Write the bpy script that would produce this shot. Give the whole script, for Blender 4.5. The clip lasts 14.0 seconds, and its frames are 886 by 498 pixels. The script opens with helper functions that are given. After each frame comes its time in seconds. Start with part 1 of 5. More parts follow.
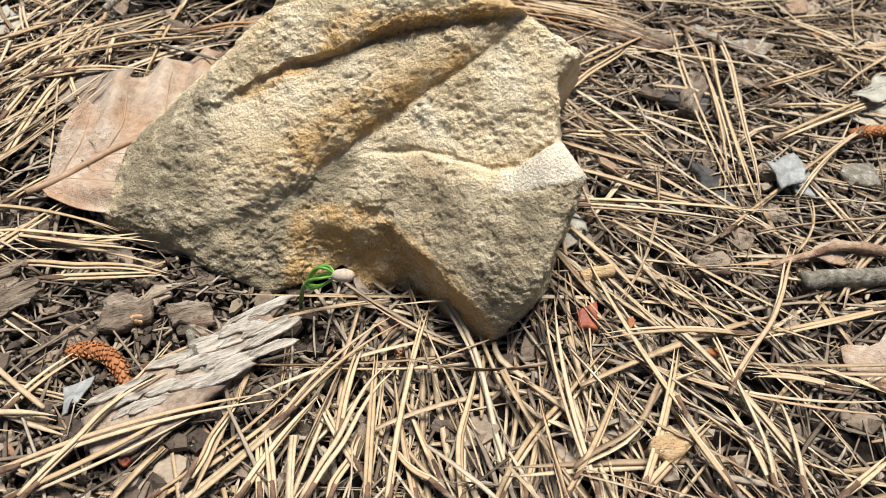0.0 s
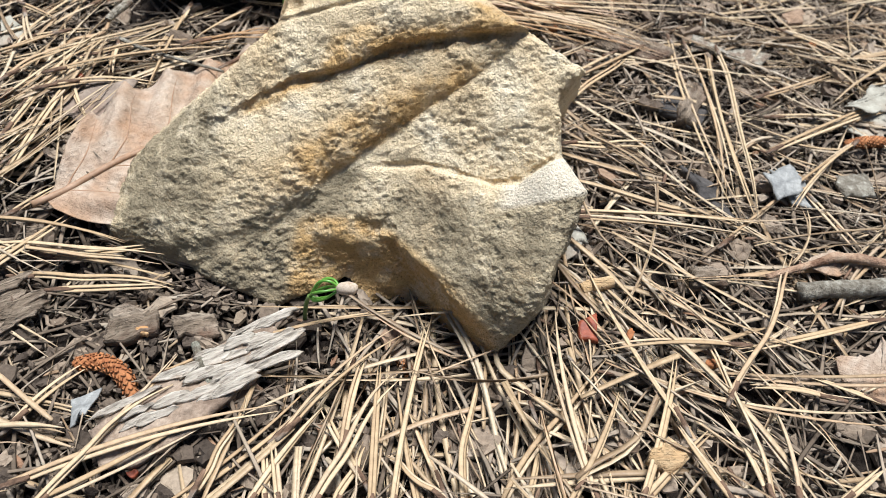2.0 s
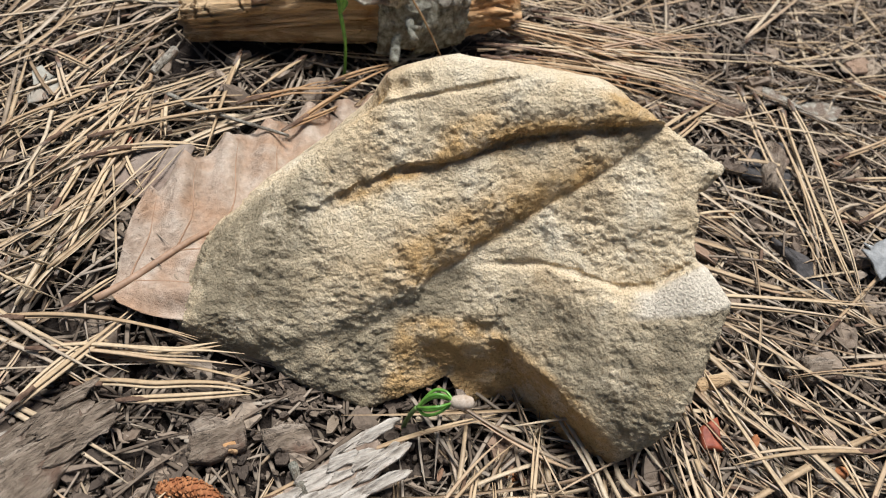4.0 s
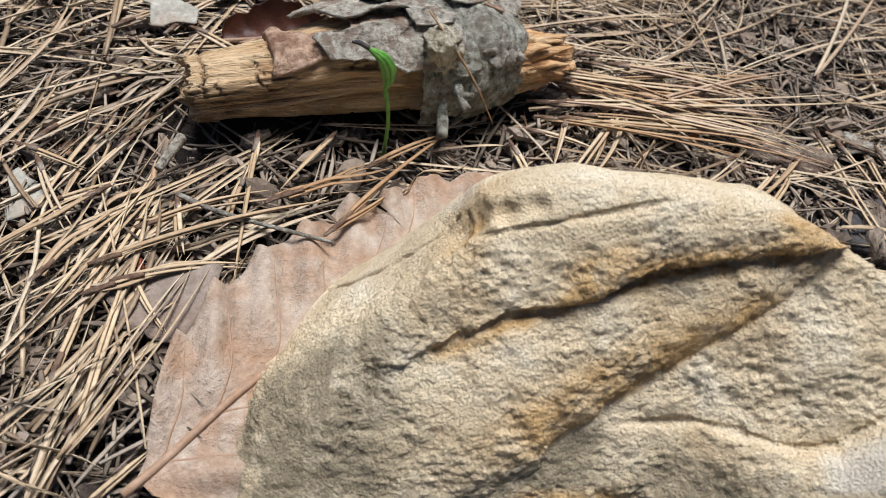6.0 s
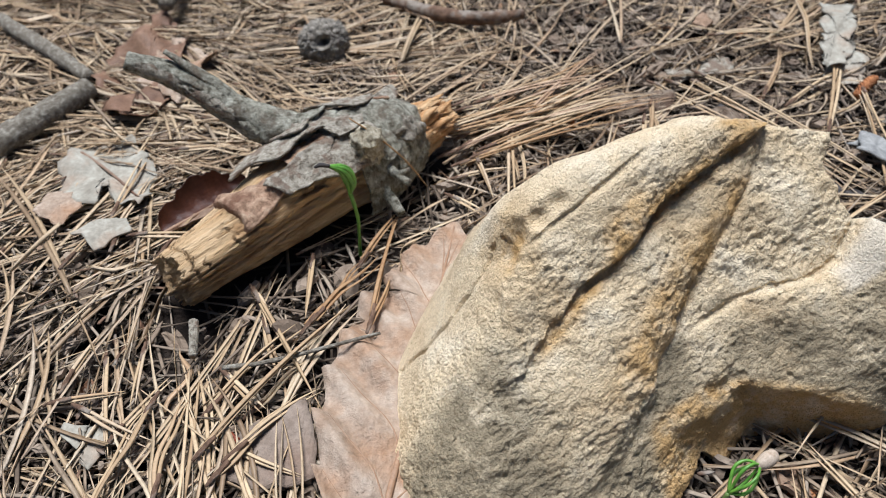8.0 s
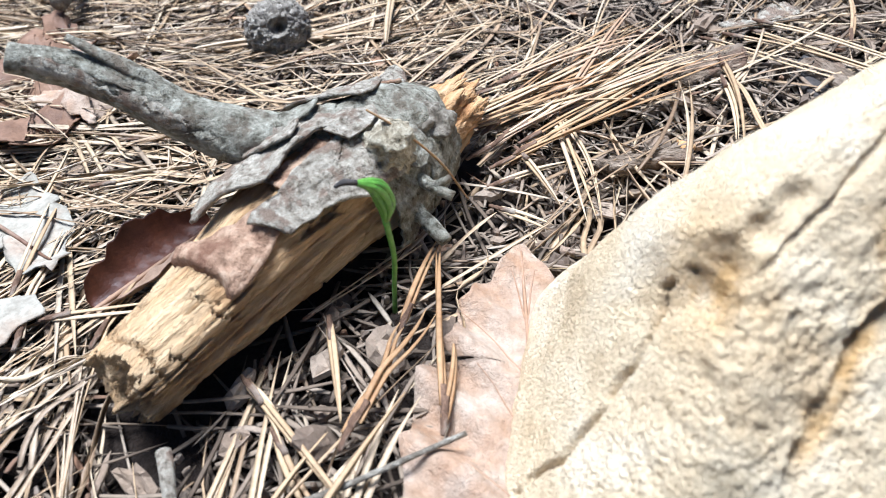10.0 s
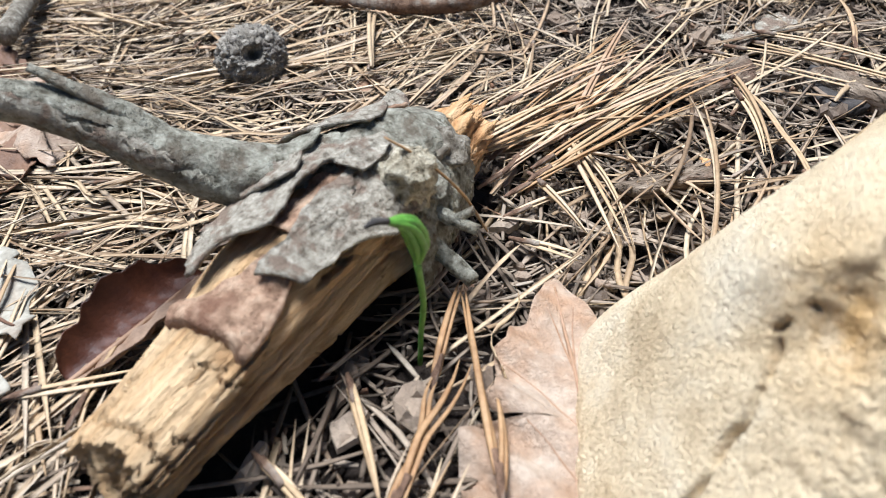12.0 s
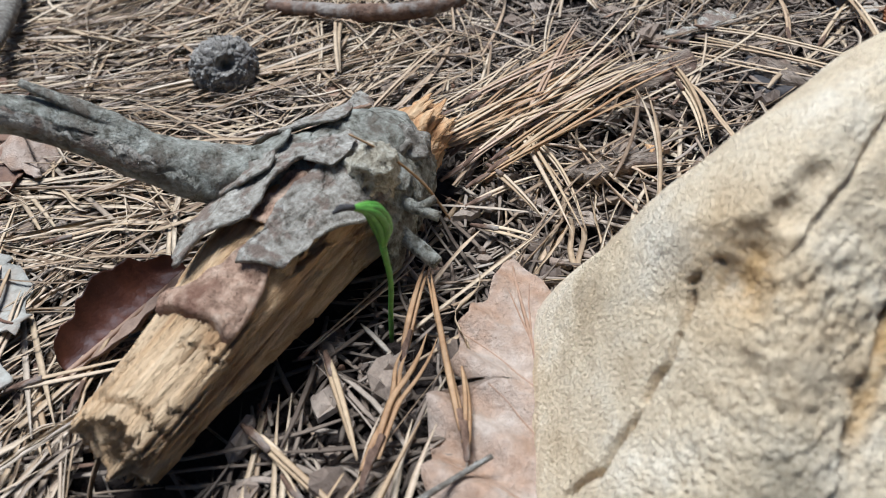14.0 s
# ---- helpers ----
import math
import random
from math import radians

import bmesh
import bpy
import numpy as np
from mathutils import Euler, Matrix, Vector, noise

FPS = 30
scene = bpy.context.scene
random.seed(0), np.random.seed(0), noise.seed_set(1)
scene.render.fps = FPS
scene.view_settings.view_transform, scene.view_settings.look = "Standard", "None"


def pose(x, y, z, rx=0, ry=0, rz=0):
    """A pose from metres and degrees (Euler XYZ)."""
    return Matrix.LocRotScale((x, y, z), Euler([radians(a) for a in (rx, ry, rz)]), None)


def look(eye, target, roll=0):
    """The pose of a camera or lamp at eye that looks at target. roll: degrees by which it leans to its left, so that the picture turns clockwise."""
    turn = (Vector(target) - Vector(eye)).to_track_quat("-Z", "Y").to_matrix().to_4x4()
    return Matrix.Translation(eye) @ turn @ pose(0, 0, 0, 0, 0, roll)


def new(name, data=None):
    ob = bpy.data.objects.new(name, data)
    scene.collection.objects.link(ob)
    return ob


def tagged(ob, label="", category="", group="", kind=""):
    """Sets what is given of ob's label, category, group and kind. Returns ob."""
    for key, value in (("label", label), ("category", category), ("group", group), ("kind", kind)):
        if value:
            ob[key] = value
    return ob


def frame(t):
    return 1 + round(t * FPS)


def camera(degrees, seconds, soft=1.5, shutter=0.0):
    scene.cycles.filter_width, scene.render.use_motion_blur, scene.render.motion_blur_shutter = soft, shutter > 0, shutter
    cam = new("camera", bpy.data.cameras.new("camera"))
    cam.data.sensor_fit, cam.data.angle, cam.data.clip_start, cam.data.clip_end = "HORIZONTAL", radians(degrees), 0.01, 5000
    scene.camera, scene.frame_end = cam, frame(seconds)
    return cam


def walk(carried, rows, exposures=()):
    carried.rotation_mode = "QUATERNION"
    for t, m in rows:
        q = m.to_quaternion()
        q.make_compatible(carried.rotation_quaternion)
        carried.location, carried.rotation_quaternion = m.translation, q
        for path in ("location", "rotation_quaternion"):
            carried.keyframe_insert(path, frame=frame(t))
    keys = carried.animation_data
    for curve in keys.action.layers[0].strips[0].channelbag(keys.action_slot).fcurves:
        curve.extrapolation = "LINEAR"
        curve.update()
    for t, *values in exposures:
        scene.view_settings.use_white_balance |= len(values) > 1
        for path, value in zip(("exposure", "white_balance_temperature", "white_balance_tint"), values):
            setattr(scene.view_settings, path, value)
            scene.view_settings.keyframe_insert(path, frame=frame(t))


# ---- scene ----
cam = camera(62.5, 14.0, soft=0.75, shutter=0.25)
METRES, EYE, TILT, LEAN, TURN = 0.35, 0.1615, -49.9, -5.05, 0.0
ROWS = [
    (0.0, 0.0, 0.0, 0.0, -0.0, 0.0, 0.0),
    (0.5, -0.0018, -0.0049, -0.0014, -0.25, -0.13, 0.11),
    (1.0, -0.0002, -0.0079, 0.0002, -0.24, 0.15, 0.05),
    (1.5, -0.0014, -0.0113, 0.0055, -0.28, 0.18, -0.04),
    (2.0, -0.0054, -0.0078, 0.0116, -0.36, -0.17, -0.04),
    (2.5, -0.0122, 0.0002, 0.0171, -0.14, -0.56, -0.24),
    (3.0, -0.0472, 0.0111, 0.0346, -0.93, -0.95, -0.25),
    (3.5, -0.0893, 0.0329, 0.0635, -2.27, -1.19, 0.2),
    (4.0, -0.117, 0.0451, 0.0963, -3.47, -1.3, -0.11),
    (6.5, -0.2198, 0.1713, 0.2023, -9.26, -2.8, 6.4),
    (7.0, -0.2469, 0.1275, 0.2169, -15.38, -2.25, 14.71),
    (7.5, -0.2945, 0.1065, 0.2113, -18.7, -1.36, 25.57),
    (8.0, -0.3422, 0.1171, 0.2067, -19.33, 0.82, 31.63),
    (10.5, -0.3101, 0.3905, 0.2801, -27.22, -3.33, 38.96),
    (11.0, -0.294, 0.4133, 0.2689, -28.65, -4.63, 40.18),
    (11.5, -0.3026, 0.4046, 0.2809, -30.5, -4.55, 41.43),
    (12.0, -0.33, 0.4023, 0.309, -30.88, -3.17, 40.93),
    (12.5, -0.3463, 0.3834, 0.3051, -31.96, -2.91, 42.0),
    (13.0, -0.3429, 0.373, 0.3037, -32.47, -2.94, 42.61),
    (13.5, -0.3437, 0.3639, 0.2983, -33.05, -3.67, 42.65),
    (14.0, -0.3504, 0.3667, 0.2949, -33.08, -4.3, 43.3),
]
cam.data.dof.use_dof, cam.data.dof.focus_distance, cam.data.dof.aperture_fstop = True, 0.19, 23.0
walk(cam, [(t, pose(0, 0, EYE, TILT, LEAN, TURN) @ pose(METRES * x, METRES * y, METRES * z, 90 + pitch, roll, yaw)) for t, x, y, z, yaw, pitch, roll in ROWS],
     [(0.0, 0.62, 6150, 9), (1.0, 0.64, 5900, 9), (2.0, 0.61, 5750, 9), (3.0, 0.53, 5700, 10), (4.0, 0.30, 5850, 11), (6.5, 0.27, 5650, 12), (8.0, 0.30, 5600, 12), (10.5, 1.10, 5200, 12), (11.0, 1.10, 5300, 13), (11.5, 1.08, 5350, 12), (12.0, 0.80, 5500, 11), (12.5, 0.44, 5500, 11), (13.0, 0.38, 5500, 11), (13.5, 0.34, 5350, 11), (14.0, 0.37, 5200, 11)])

# ---- daylight: a bright overcast sky in an open wood ----
world = bpy.data.worlds.new("sky")
scene.world = world
world.use_nodes = True
sky = world.node_tree.nodes.new("ShaderNodeTexSky")
sky.sky_type, sky.sun_disc = "NISHITA", False
sky.sun_elevation, sky.sun_rotation = radians(78), radians(13)
sky.dust_density = 1.0
world.node_tree.links.new(sky.outputs[0], world.node_tree.nodes["Background"].inputs[0])
world.node_tree.nodes["Background"].inputs[1].default_value = 0.038
sun = new("sun", bpy.data.lights.new("sun", "SUN"))
sun.data.energy, sun.data.angle, sun.data.color = 5.0, radians(28), (1.0, 0.96, 0.9)
sun.matrix_world = look((0.05, 0.21, 0.97), (0, 0, 0))

# ---- materials ----
def ramp(nt, stops, fac):
    r = nt.nodes.new("ShaderNodeValToRGB")
    els = r.color_ramp.elements
    while len(els) < len(stops):
        els.new(0.5)
    for e, (p, c) in zip(els, stops):
        e.position, e.color = p, (*c, 1)
    nt.links.new(fac, r.inputs[0])
    return r.outputs[0]


def noise_node(nt, vec, scale, detail=4.0, rough=0.55, stretch=(1, 1, 1)):
    if stretch != (1, 1, 1):
        m = nt.nodes.new("ShaderNodeMapping")
        m.inputs["Scale"].default_value = stretch
        nt.links.new(vec, m.inputs[0])
        vec = m.outputs[0]
    n = nt.nodes.new("ShaderNodeTexNoise")
    n.inputs["Scale"].default_value, n.inputs["Detail"].default_value, n.inputs["Roughness"].default_value = scale, detail, rough
    nt.links.new(vec, n.inputs["Vector"])
    return n.outputs[0]


def blend(nt, a, b, fac, mode="MIX"):
    m = nt.nodes.new("ShaderNodeMix")
    m.data_type, m.blend_type = "RGBA", mode
    for sock, val in ((m.inputs[0], fac), (m.inputs[6], a), (m.inputs[7], b)):
        if isinstance(val, (int, float)):
            sock.default_value = val
        elif isinstance(val, tuple):
            sock.default_value = (*val, 1)
        else:
            nt.links.new(val, sock)
    return m.outputs[2]


def material(name, stops, big, stain, fine, bumps, rough=0.85, island=None, stretch=(1, 1, 1), stain_at=(0.5, 0.65), spec=0.3, random=None):
    """stops: colours over the large variation; stain: a second colour in patches; bumps: (scale, metres) pairs; island: colours drawn piece by piece."""
    def tone(rows):
        return [(p, tuple(k * q for k, q in zip((0.80, 0.77, 0.72), c))) for p, c in rows] if rows else rows
    stops, island, random = tone(stops), tone(island), tone(random)
    stain = tuple(k * q for k, q in zip((0.80, 0.77, 0.72), stain)) if stain else stain
    m = bpy.data.materials.new(name)
    m.use_nodes = True
    nt = m.node_tree
    bsdf = nt.nodes["Principled BSDF"]
    co = nt.nodes.new("ShaderNodeTexCoord").outputs["Object"]
    col = ramp(nt, stops, noise_node(nt, co, big, 5, 0.6, stretch))
    if island or random:
        if island:
            fac = nt.nodes.new("ShaderNodeNewGeometry").outputs["Random Per Island"]
        else:
            fac = nt.nodes.new("ShaderNodeObjectInfo").outputs["Random"]
        col = blend(nt, ramp(nt, island or random, fac), col, 0.42)
    if stain:
        col = blend(nt, col, stain, ramp(nt, [(stain_at[0], (0, 0, 0)), (stain_at[1], (1, 1, 1))], noise_node(nt, co, big * 0.37, 4, 0.6)))
    grain = ramp(nt, [(0.3, (0.62, 0.6, 0.58)), (0.7, (1.15, 1.15, 1.15))], noise_node(nt, co, fine, 6, 0.7, stretch))
    col = blend(nt, col, grain, 0.75, "MULTIPLY")
    nt.links.new(col, bsdf.inputs["Base Color"])
    bsdf.inputs["Roughness"].default_value = rough
    bsdf.inputs["Specular IOR Level"].default_value = spec
    normal = None
    for scale, depth in bumps:
        b = nt.nodes.new("ShaderNodeBump")
        b.inputs["Distance"].default_value = depth
        b.inputs["Strength"].default_value = 1.0
        nt.links.new(noise_node(nt, co, scale, 5, 0.65, stretch), b.inputs["Height"])
        if normal:
            nt.links.new(normal, b.inputs["Normal"])
        normal = b.outputs[0]
    if normal:
        nt.links.new(normal, bsdf.inputs["Normal"])
    return m


def rock_material():
    """Granular sandstone: cream on the weathered faces, ochre from iron stain and painted warm shade, grey patina with
    shade painted in on the foot and west end, pale where freshly broken.
    """
    m = bpy.data.materials.new("sandstone")
    m.use_nodes = True
    nt = m.node_tree
    bsdf = nt.nodes["Principled BSDF"]
    co = nt.nodes.new("ShaderNodeTexCoord").outputs["Object"]
    def mask(name):
        a = nt.nodes.new("ShaderNodeAttribute")
        a.attribute_name = name
        mul = nt.nodes.new("ShaderNodeMath")
        mul.operation = "MULTIPLY"
        mul.use_clamp = True
        nt.links.new(a.outputs["Fac"], mul.inputs[0])
        if name == "fresh":
            mul.inputs[1].default_value = 1.0
        else:
            nt.links.new(ramp(nt, [(0.32, (0.25, 0.25, 0.25)), (0.6, (1.3, 1.3, 1.3))], noise_node(nt, co, 140, 5, 0.65)), mul.inputs[1])
        return mul.outputs[0]
    col = ramp(nt, [(0.28, (0.60, 0.44, 0.25)), (0.5, (0.80, 0.64, 0.405)), (0.72, (0.90, 0.78, 0.565))], noise_node(nt, co, 60, 6, 0.65))
    # iron stain, plus warm bounced light painted into the shaded roll, cracks and hollow
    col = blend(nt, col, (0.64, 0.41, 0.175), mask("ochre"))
    # grey patina, darkened further to paint shade onto the foot and west end
    col = blend(nt, col, (0.35, 0.285, 0.18), mask("patina_shade"))
    col = blend(nt, col, (0.84, 0.73, 0.55), mask("fresh"))
    col = blend(nt, col, ramp(nt, [(0.3, (0.58, 0.50, 0.40)), (0.46, (1, 1, 1)), (0.75, (1.2, 1.2, 1.2))], noise_node(nt, co, 1300, 5, 0.7)), 0.85, "MULTIPLY")
    col = blend(nt, col, (0.34, 0.24, 0.13), ramp(nt, [(0.66, (0, 0, 0)), (0.74, (0.45, 0.45, 0.45))], noise_node(nt, co, 520, 3, 0.5)))
    nt.links.new(col, bsdf.inputs["Base Color"])
    bsdf.inputs["Roughness"].default_value = 0.95
    bsdf.inputs["Specular IOR Level"].default_value = 0.12
    normal = None
    for scale, depth in ((1100, 0.0008), (3200, 0.0004)):
        b = nt.nodes.new("ShaderNodeBump")
        b.inputs["Distance"].default_value = depth
        nt.links.new(noise_node(nt, co, scale, 5, 0.7), b.inputs["Height"])
        if normal:
            nt.links.new(normal, b.inputs["Normal"])
        normal = b.outputs[0]
    grains = noise_node(nt, co, 1700, 1.5, 0.5)
    b = nt.nodes.new("ShaderNodeBump")
    b.inputs["Distance"].default_value = 0.0006
    nt.links.new(grains, b.inputs["Height"])
    nt.links.new(normal, b.inputs["Normal"])
    normal = b.outputs[0]
    nt.links.new(normal, bsdf.inputs["Normal"])
    return m


M_ROCK = rock_material()
M_SOIL = material("forest_soil", [(0.3, (0.016, 0.011, 0.008)), (0.7, (0.055, 0.039, 0.028))], 130, (0.06, 0.045, 0.035), 900, [(300, 0.002), (1200, 0.0006)], 0.95)
M_STRAW = material("dry_needle", [(0.35, (0.30, 0.20, 0.11)), (0.65, (0.60, 0.46, 0.29))], 90, None, 600, [(2500, 0.00008)], 0.42,
                   island=[(0.0, (0.17, 0.11, 0.07)), (0.12, (0.34, 0.245, 0.155)), (0.26, (0.57, 0.415, 0.25)), (0.46, (0.76, 0.605, 0.40)), (0.68, (0.92, 0.79, 0.58)), (0.78, (0.58, 0.38, 0.22)), (0.88, (0.72, 0.63, 0.50)), (1.0, (0.30, 0.245, 0.19))])
M_STRAW1 = material("dry_needle_single", [(0.35, (0.46, 0.31, 0.16)), (0.65, (0.64, 0.49, 0.29))], 90, None, 600, [(2500, 0.00008)], 0.6,
                    random=[(0.0, (0.42, 0.29, 0.17)), (0.3, (0.62, 0.465, 0.285)), (0.65, (0.82, 0.665, 0.45)), (0.85, (0.74, 0.615, 0.46)), (1.0, (0.52, 0.34, 0.19))])
M_ORANGE = material("orange_needle", [(0.35, (0.40, 0.23, 0.105)), (0.65, (0.54, 0.36, 0.19))], 90, None, 600, [(2500, 0.00008)], 0.6)
M_TAWNY = material("tawny_needle", [(0.35, (0.46, 0.30, 0.18)), (0.65, (0.64, 0.47, 0.33))], 90, None, 600, [(2500, 0.00008)], 0.6)
M_OLD = material("weathered_needle", [(0.35, (0.15, 0.11, 0.075)), (0.65, (0.34, 0.265, 0.19))], 150, None, 700, [(2200, 0.0001)], 0.85,
                 island=[(0.0, (0.04, 0.03, 0.022)), (0.35, (0.155, 0.120, 0.090)), (0.65, (0.34, 0.28, 0.215)), (0.9, (0.60, 0.52, 0.42)), (1.0, (0.46, 0.34, 0.22))])
M_CRUMB = material("needle_crumb", [(0.35, (0.17, 0.13, 0.09)), (0.65, (0.43, 0.345, 0.255))], 150, None, 700, [(2200, 0.0001)], 0.85,
                   island=[(0.0, (0.025, 0.02, 0.016)), (0.35, (0.13, 0.105, 0.08)), (0.65, (0.34, 0.285, 0.225)), (0.85, (0.64, 0.58, 0.48)), (0.95, (0.52, 0.38, 0.22)), (1.0, (0.34, 0.14, 0.06))])
M_FLAKE = material("bark_flake", [(0.3, (0.15, 0.115, 0.09)), (0.7, (0.34, 0.28, 0.23))], 220, None, 800, [(900, 0.0004)], 0.9,
                   island=[(0.0, (0.10, 0.075, 0.055)), (0.30, (0.26, 0.19, 0.13)), (0.55, (0.44, 0.345, 0.25)), (0.88, (0.55, 0.46, 0.36)), (0.95, (0.62, 0.50, 0.36)), (1.0, (0.38, 0.17, 0.07))])
M_DECAY = material("decayed_crumb", [(0.3, (0.06, 0.045, 0.035)), (0.7, (0.20, 0.16, 0.125))], 300, None, 900, [(900, 0.0005)], 0.95,
                   island=[(0.0, (0.03, 0.022, 0.017)), (0.5, (0.12, 0.09, 0.068)), (0.85, (0.26, 0.205, 0.155)), (1.0, (0.46, 0.37, 0.27))])
M_BARK = material("grey_bark", [(0.34, (0.22, 0.19, 0.145)), (0.46, (0.52, 0.48, 0.40)), (0.62, (0.72, 0.68, 0.575)), (0.7, (0.90, 0.875, 0.77))], 520, (0.38, 0.30, 0.235), 1700, [(350, 0.0014), (900, 0.0012), (2400, 0.0006)], 0.95, stain_at=(0.52, 0.6), spec=0.12)
M_CHIP = material("fissured_bark", [(0.3, (0.13, 0.105, 0.08)), (0.45, (0.54, 0.49, 0.42)), (0.7, (0.80, 0.75, 0.67))], 300, (0.48, 0.38, 0.29), 700, [(500, 0.0012), (1200, 0.0008)], 0.9, stretch=(0.22, 1, 1))
M_CHIP_TAN = material("inner_chip", [(0.3, (0.30, 0.22, 0.16)), (0.7, (0.54, 0.44, 0.35))], 200, (0.22, 0.16, 0.12), 800, [(500, 0.0008)], 0.9)
M_CHIP_BROWN = material("decayed_bark", [(0.3, (0.11, 0.08, 0.055)), (0.5, (0.32, 0.255, 0.19)), (0.7, (0.52, 0.44, 0.35))], 260, (0.20, 0.13, 0.09), 700, [(220, 0.004), (800, 0.0014)], 0.9, stretch=(0.25, 1, 1))
M_BARK_IN = material("inner_bark", [(0.3, (0.17, 0.095, 0.06)), (0.5, (0.52, 0.355, 0.245)), (0.75, (0.74, 0.58, 0.43))], 260, (0.26, 0.15, 0.10), 900, [(400, 0.0010), (1200, 0.0006)], 0.9, spec=0.15)
M_WOOD = material("rotten_wood", [(0.22, (0.30, 0.16, 0.07)), (0.40, (0.74, 0.49, 0.25)), (0.68, (0.96, 0.735, 0.455))], 200, (0.56, 0.35, 0.17), 500, [(520, 0.0022), (1500, 0.001)], 0.85, stretch=(0.06, 1, 1))
M_KNOT = material("weathered_knot", [(0.3, (0.24, 0.20, 0.13)), (0.5, (0.58, 0.53, 0.40)), (0.7, (0.85, 0.81, 0.66))], 500, None, 1500, [(500, 0.0012), (1500, 0.0006)], 0.95, spec=0.1)
M_STICK = material("brown_twig_bark", [(0.3, (0.10, 0.06, 0.04)), (0.7, (0.30, 0.19, 0.125))], 260, (0.36, 0.32, 0.27), 900, [(500, 0.001)], 0.9)
M_CORE = material("crumbling_heartwood", [(0.3, (0.46, 0.22, 0.085)), (0.48, (0.82, 0.48, 0.22)), (0.7, (0.95, 0.69, 0.40))], 260, (0.50, 0.28, 0.13), 900, [(500, 0.0015), (1400, 0.001)], 0.95, stretch=(0.2, 1, 1), stain_at=(0.56, 0.7))
M_LIMB = material("branch_bark", [(0.34, (0.15, 0.14, 0.105)), (0.47, (0.40, 0.395, 0.325)), (0.62, (0.60, 0.60, 0.51)), (0.7, (0.78, 0.79, 0.68))], 430, (0.26, 0.225, 0.175), 1500, [(220, 0.0014), (700, 0.0013), (1900, 0.0007)], 0.95, spec=0.12)
M_LEAF = material("dead_oak_leaf", [(0.3, (0.44, 0.315, 0.22)), (0.5, (0.58, 0.46, 0.355)), (0.75, (0.71, 0.61, 0.505))], 130, (0.52, 0.32, 0.19), 500, [(260, 0.0010), (900, 0.0006), (2200, 0.0003)], 0.6, stain_at=(0.47, 0.66))
M_LEAF_RED = material("red_brown_leaf", [(0.3, (0.06, 0.02, 0.010)), (0.7, (0.15, 0.052, 0.025))], 80, (0.20, 0.10, 0.05), 900, [(600, 0.0003)], 0.45, stain_at=(0.6, 0.8))
M_LEAF_TAN = material("tan_leaf", [(0.3, (0.24, 0.15, 0.095)), (0.7, (0.44, 0.32, 0.235))], 80, (0.15, 0.07, 0.04), 900, [(600, 0.0003)], 0.5)
M_LEAF_PALE = material("pale_leaf", [(0.3, (0.32, 0.295, 0.24)), (0.7, (0.56, 0.55, 0.475))], 160, (0.44, 0.36, 0.28), 700, [(500, 0.0004)], 0.8)
M_LEAF_DULL = material("dull_brown_sheet", [(0.3, (0.24, 0.185, 0.145)), (0.7, (0.46, 0.385, 0.32))], 120, (0.30, 0.22, 0.17), 700, [(300, 0.0008), (900, 0.0005)], 0.9)
M_LEAF_BROWN = material("brown_leaf", [(0.3, (0.18, 0.10, 0.06)), (0.7, (0.34, 0.21, 0.135))], 90, (0.42, 0.29, 0.20), 700, [(500, 0.0005)], 0.6, stain_at=(0.58, 0.78))
M_VEIN = material("leaf_vein", [(0.3, (0.38, 0.23, 0.13)), (0.7, (0.48, 0.33, 0.23))], 200, None, 700, [], 0.6)
M_GREEN = material("seedling_green", [(0.3, (0.10, 0.30, 0.035)), (0.7, (0.20, 0.46, 0.06))], 300, None, 600, [], 0.4, spec=0.5)
M_STEM = material("seedling_stem", [(0.3, (0.14, 0.27, 0.06)), (0.7, (0.24, 0.36, 0.11))], 300, None, 600, [], 0.45, spec=0.5)
M_SEED = material("seed_coat", [(0.3, (0.52, 0.42, 0.32)), (0.7, (0.70, 0.60, 0.49))], 700, (0.42, 0.31, 0.21), 1800, [(1500, 0.0001)], 0.6)
M_CATKIN = material("spent_pollen_cone", [(0.3, (0.34, 0.12, 0.045)), (0.7, (0.62, 0.29, 0.12))], 300, None, 900, [(900, 0.0003)], 0.8)
M_CONE = material("grey_cone", [(0.3, (0.20, 0.18, 0.15)), (0.7, (0.62, 0.59, 0.52))], 350, (0.2, 0.18, 0.16), 1200, [(500, 0.0014), (1500, 0.0005)], 0.95)
M_WHITE = material("bleached_chip", [(0.3, (0.22, 0.23, 0.235)), (0.7, (0.46, 0.47, 0.46))], 350, None, 900, [(600, 0.0005)], 0.8)
M_DARK = material("charred_bark", [(0.3, (0.035, 0.033, 0.032)), (0.7, (0.12, 0.11, 0.105))], 250, None, 900, [(500, 0.0008)], 0.85)
M_REDCHIP = material("resin_red_chip", [(0.3, (0.22, 0.05, 0.025)), (0.7, (0.42, 0.12, 0.06))], 300, None, 900, [(700, 0.0003)], 0.5)
M_LICHEN = material("lichened_bark", [(0.3, (0.14, 0.12, 0.095)), (0.55, (0.32, 0.295, 0.245)), (0.7, (0.56, 0.55, 0.48))], 450, None, 1200, [(300, 0.0012), (900, 0.0008)], 0.95, spec=0.1)


# ---- mesh helpers ----
def mesh_object(name, verts, faces, mat, parent=None, smooth=True, label=""):
    me = bpy.data.meshes.new(name)
    me.from_pydata([tuple(map(float, v)) for v in verts], [], [tuple(map(int, f)) for f in faces])
    me.materials.append(mat)
    if smooth:
        me.shade_smooth()
    ob = new(name, me)
    if parent:
        ob.parent = parent
    if label:
        ob["label"] = label
    return ob


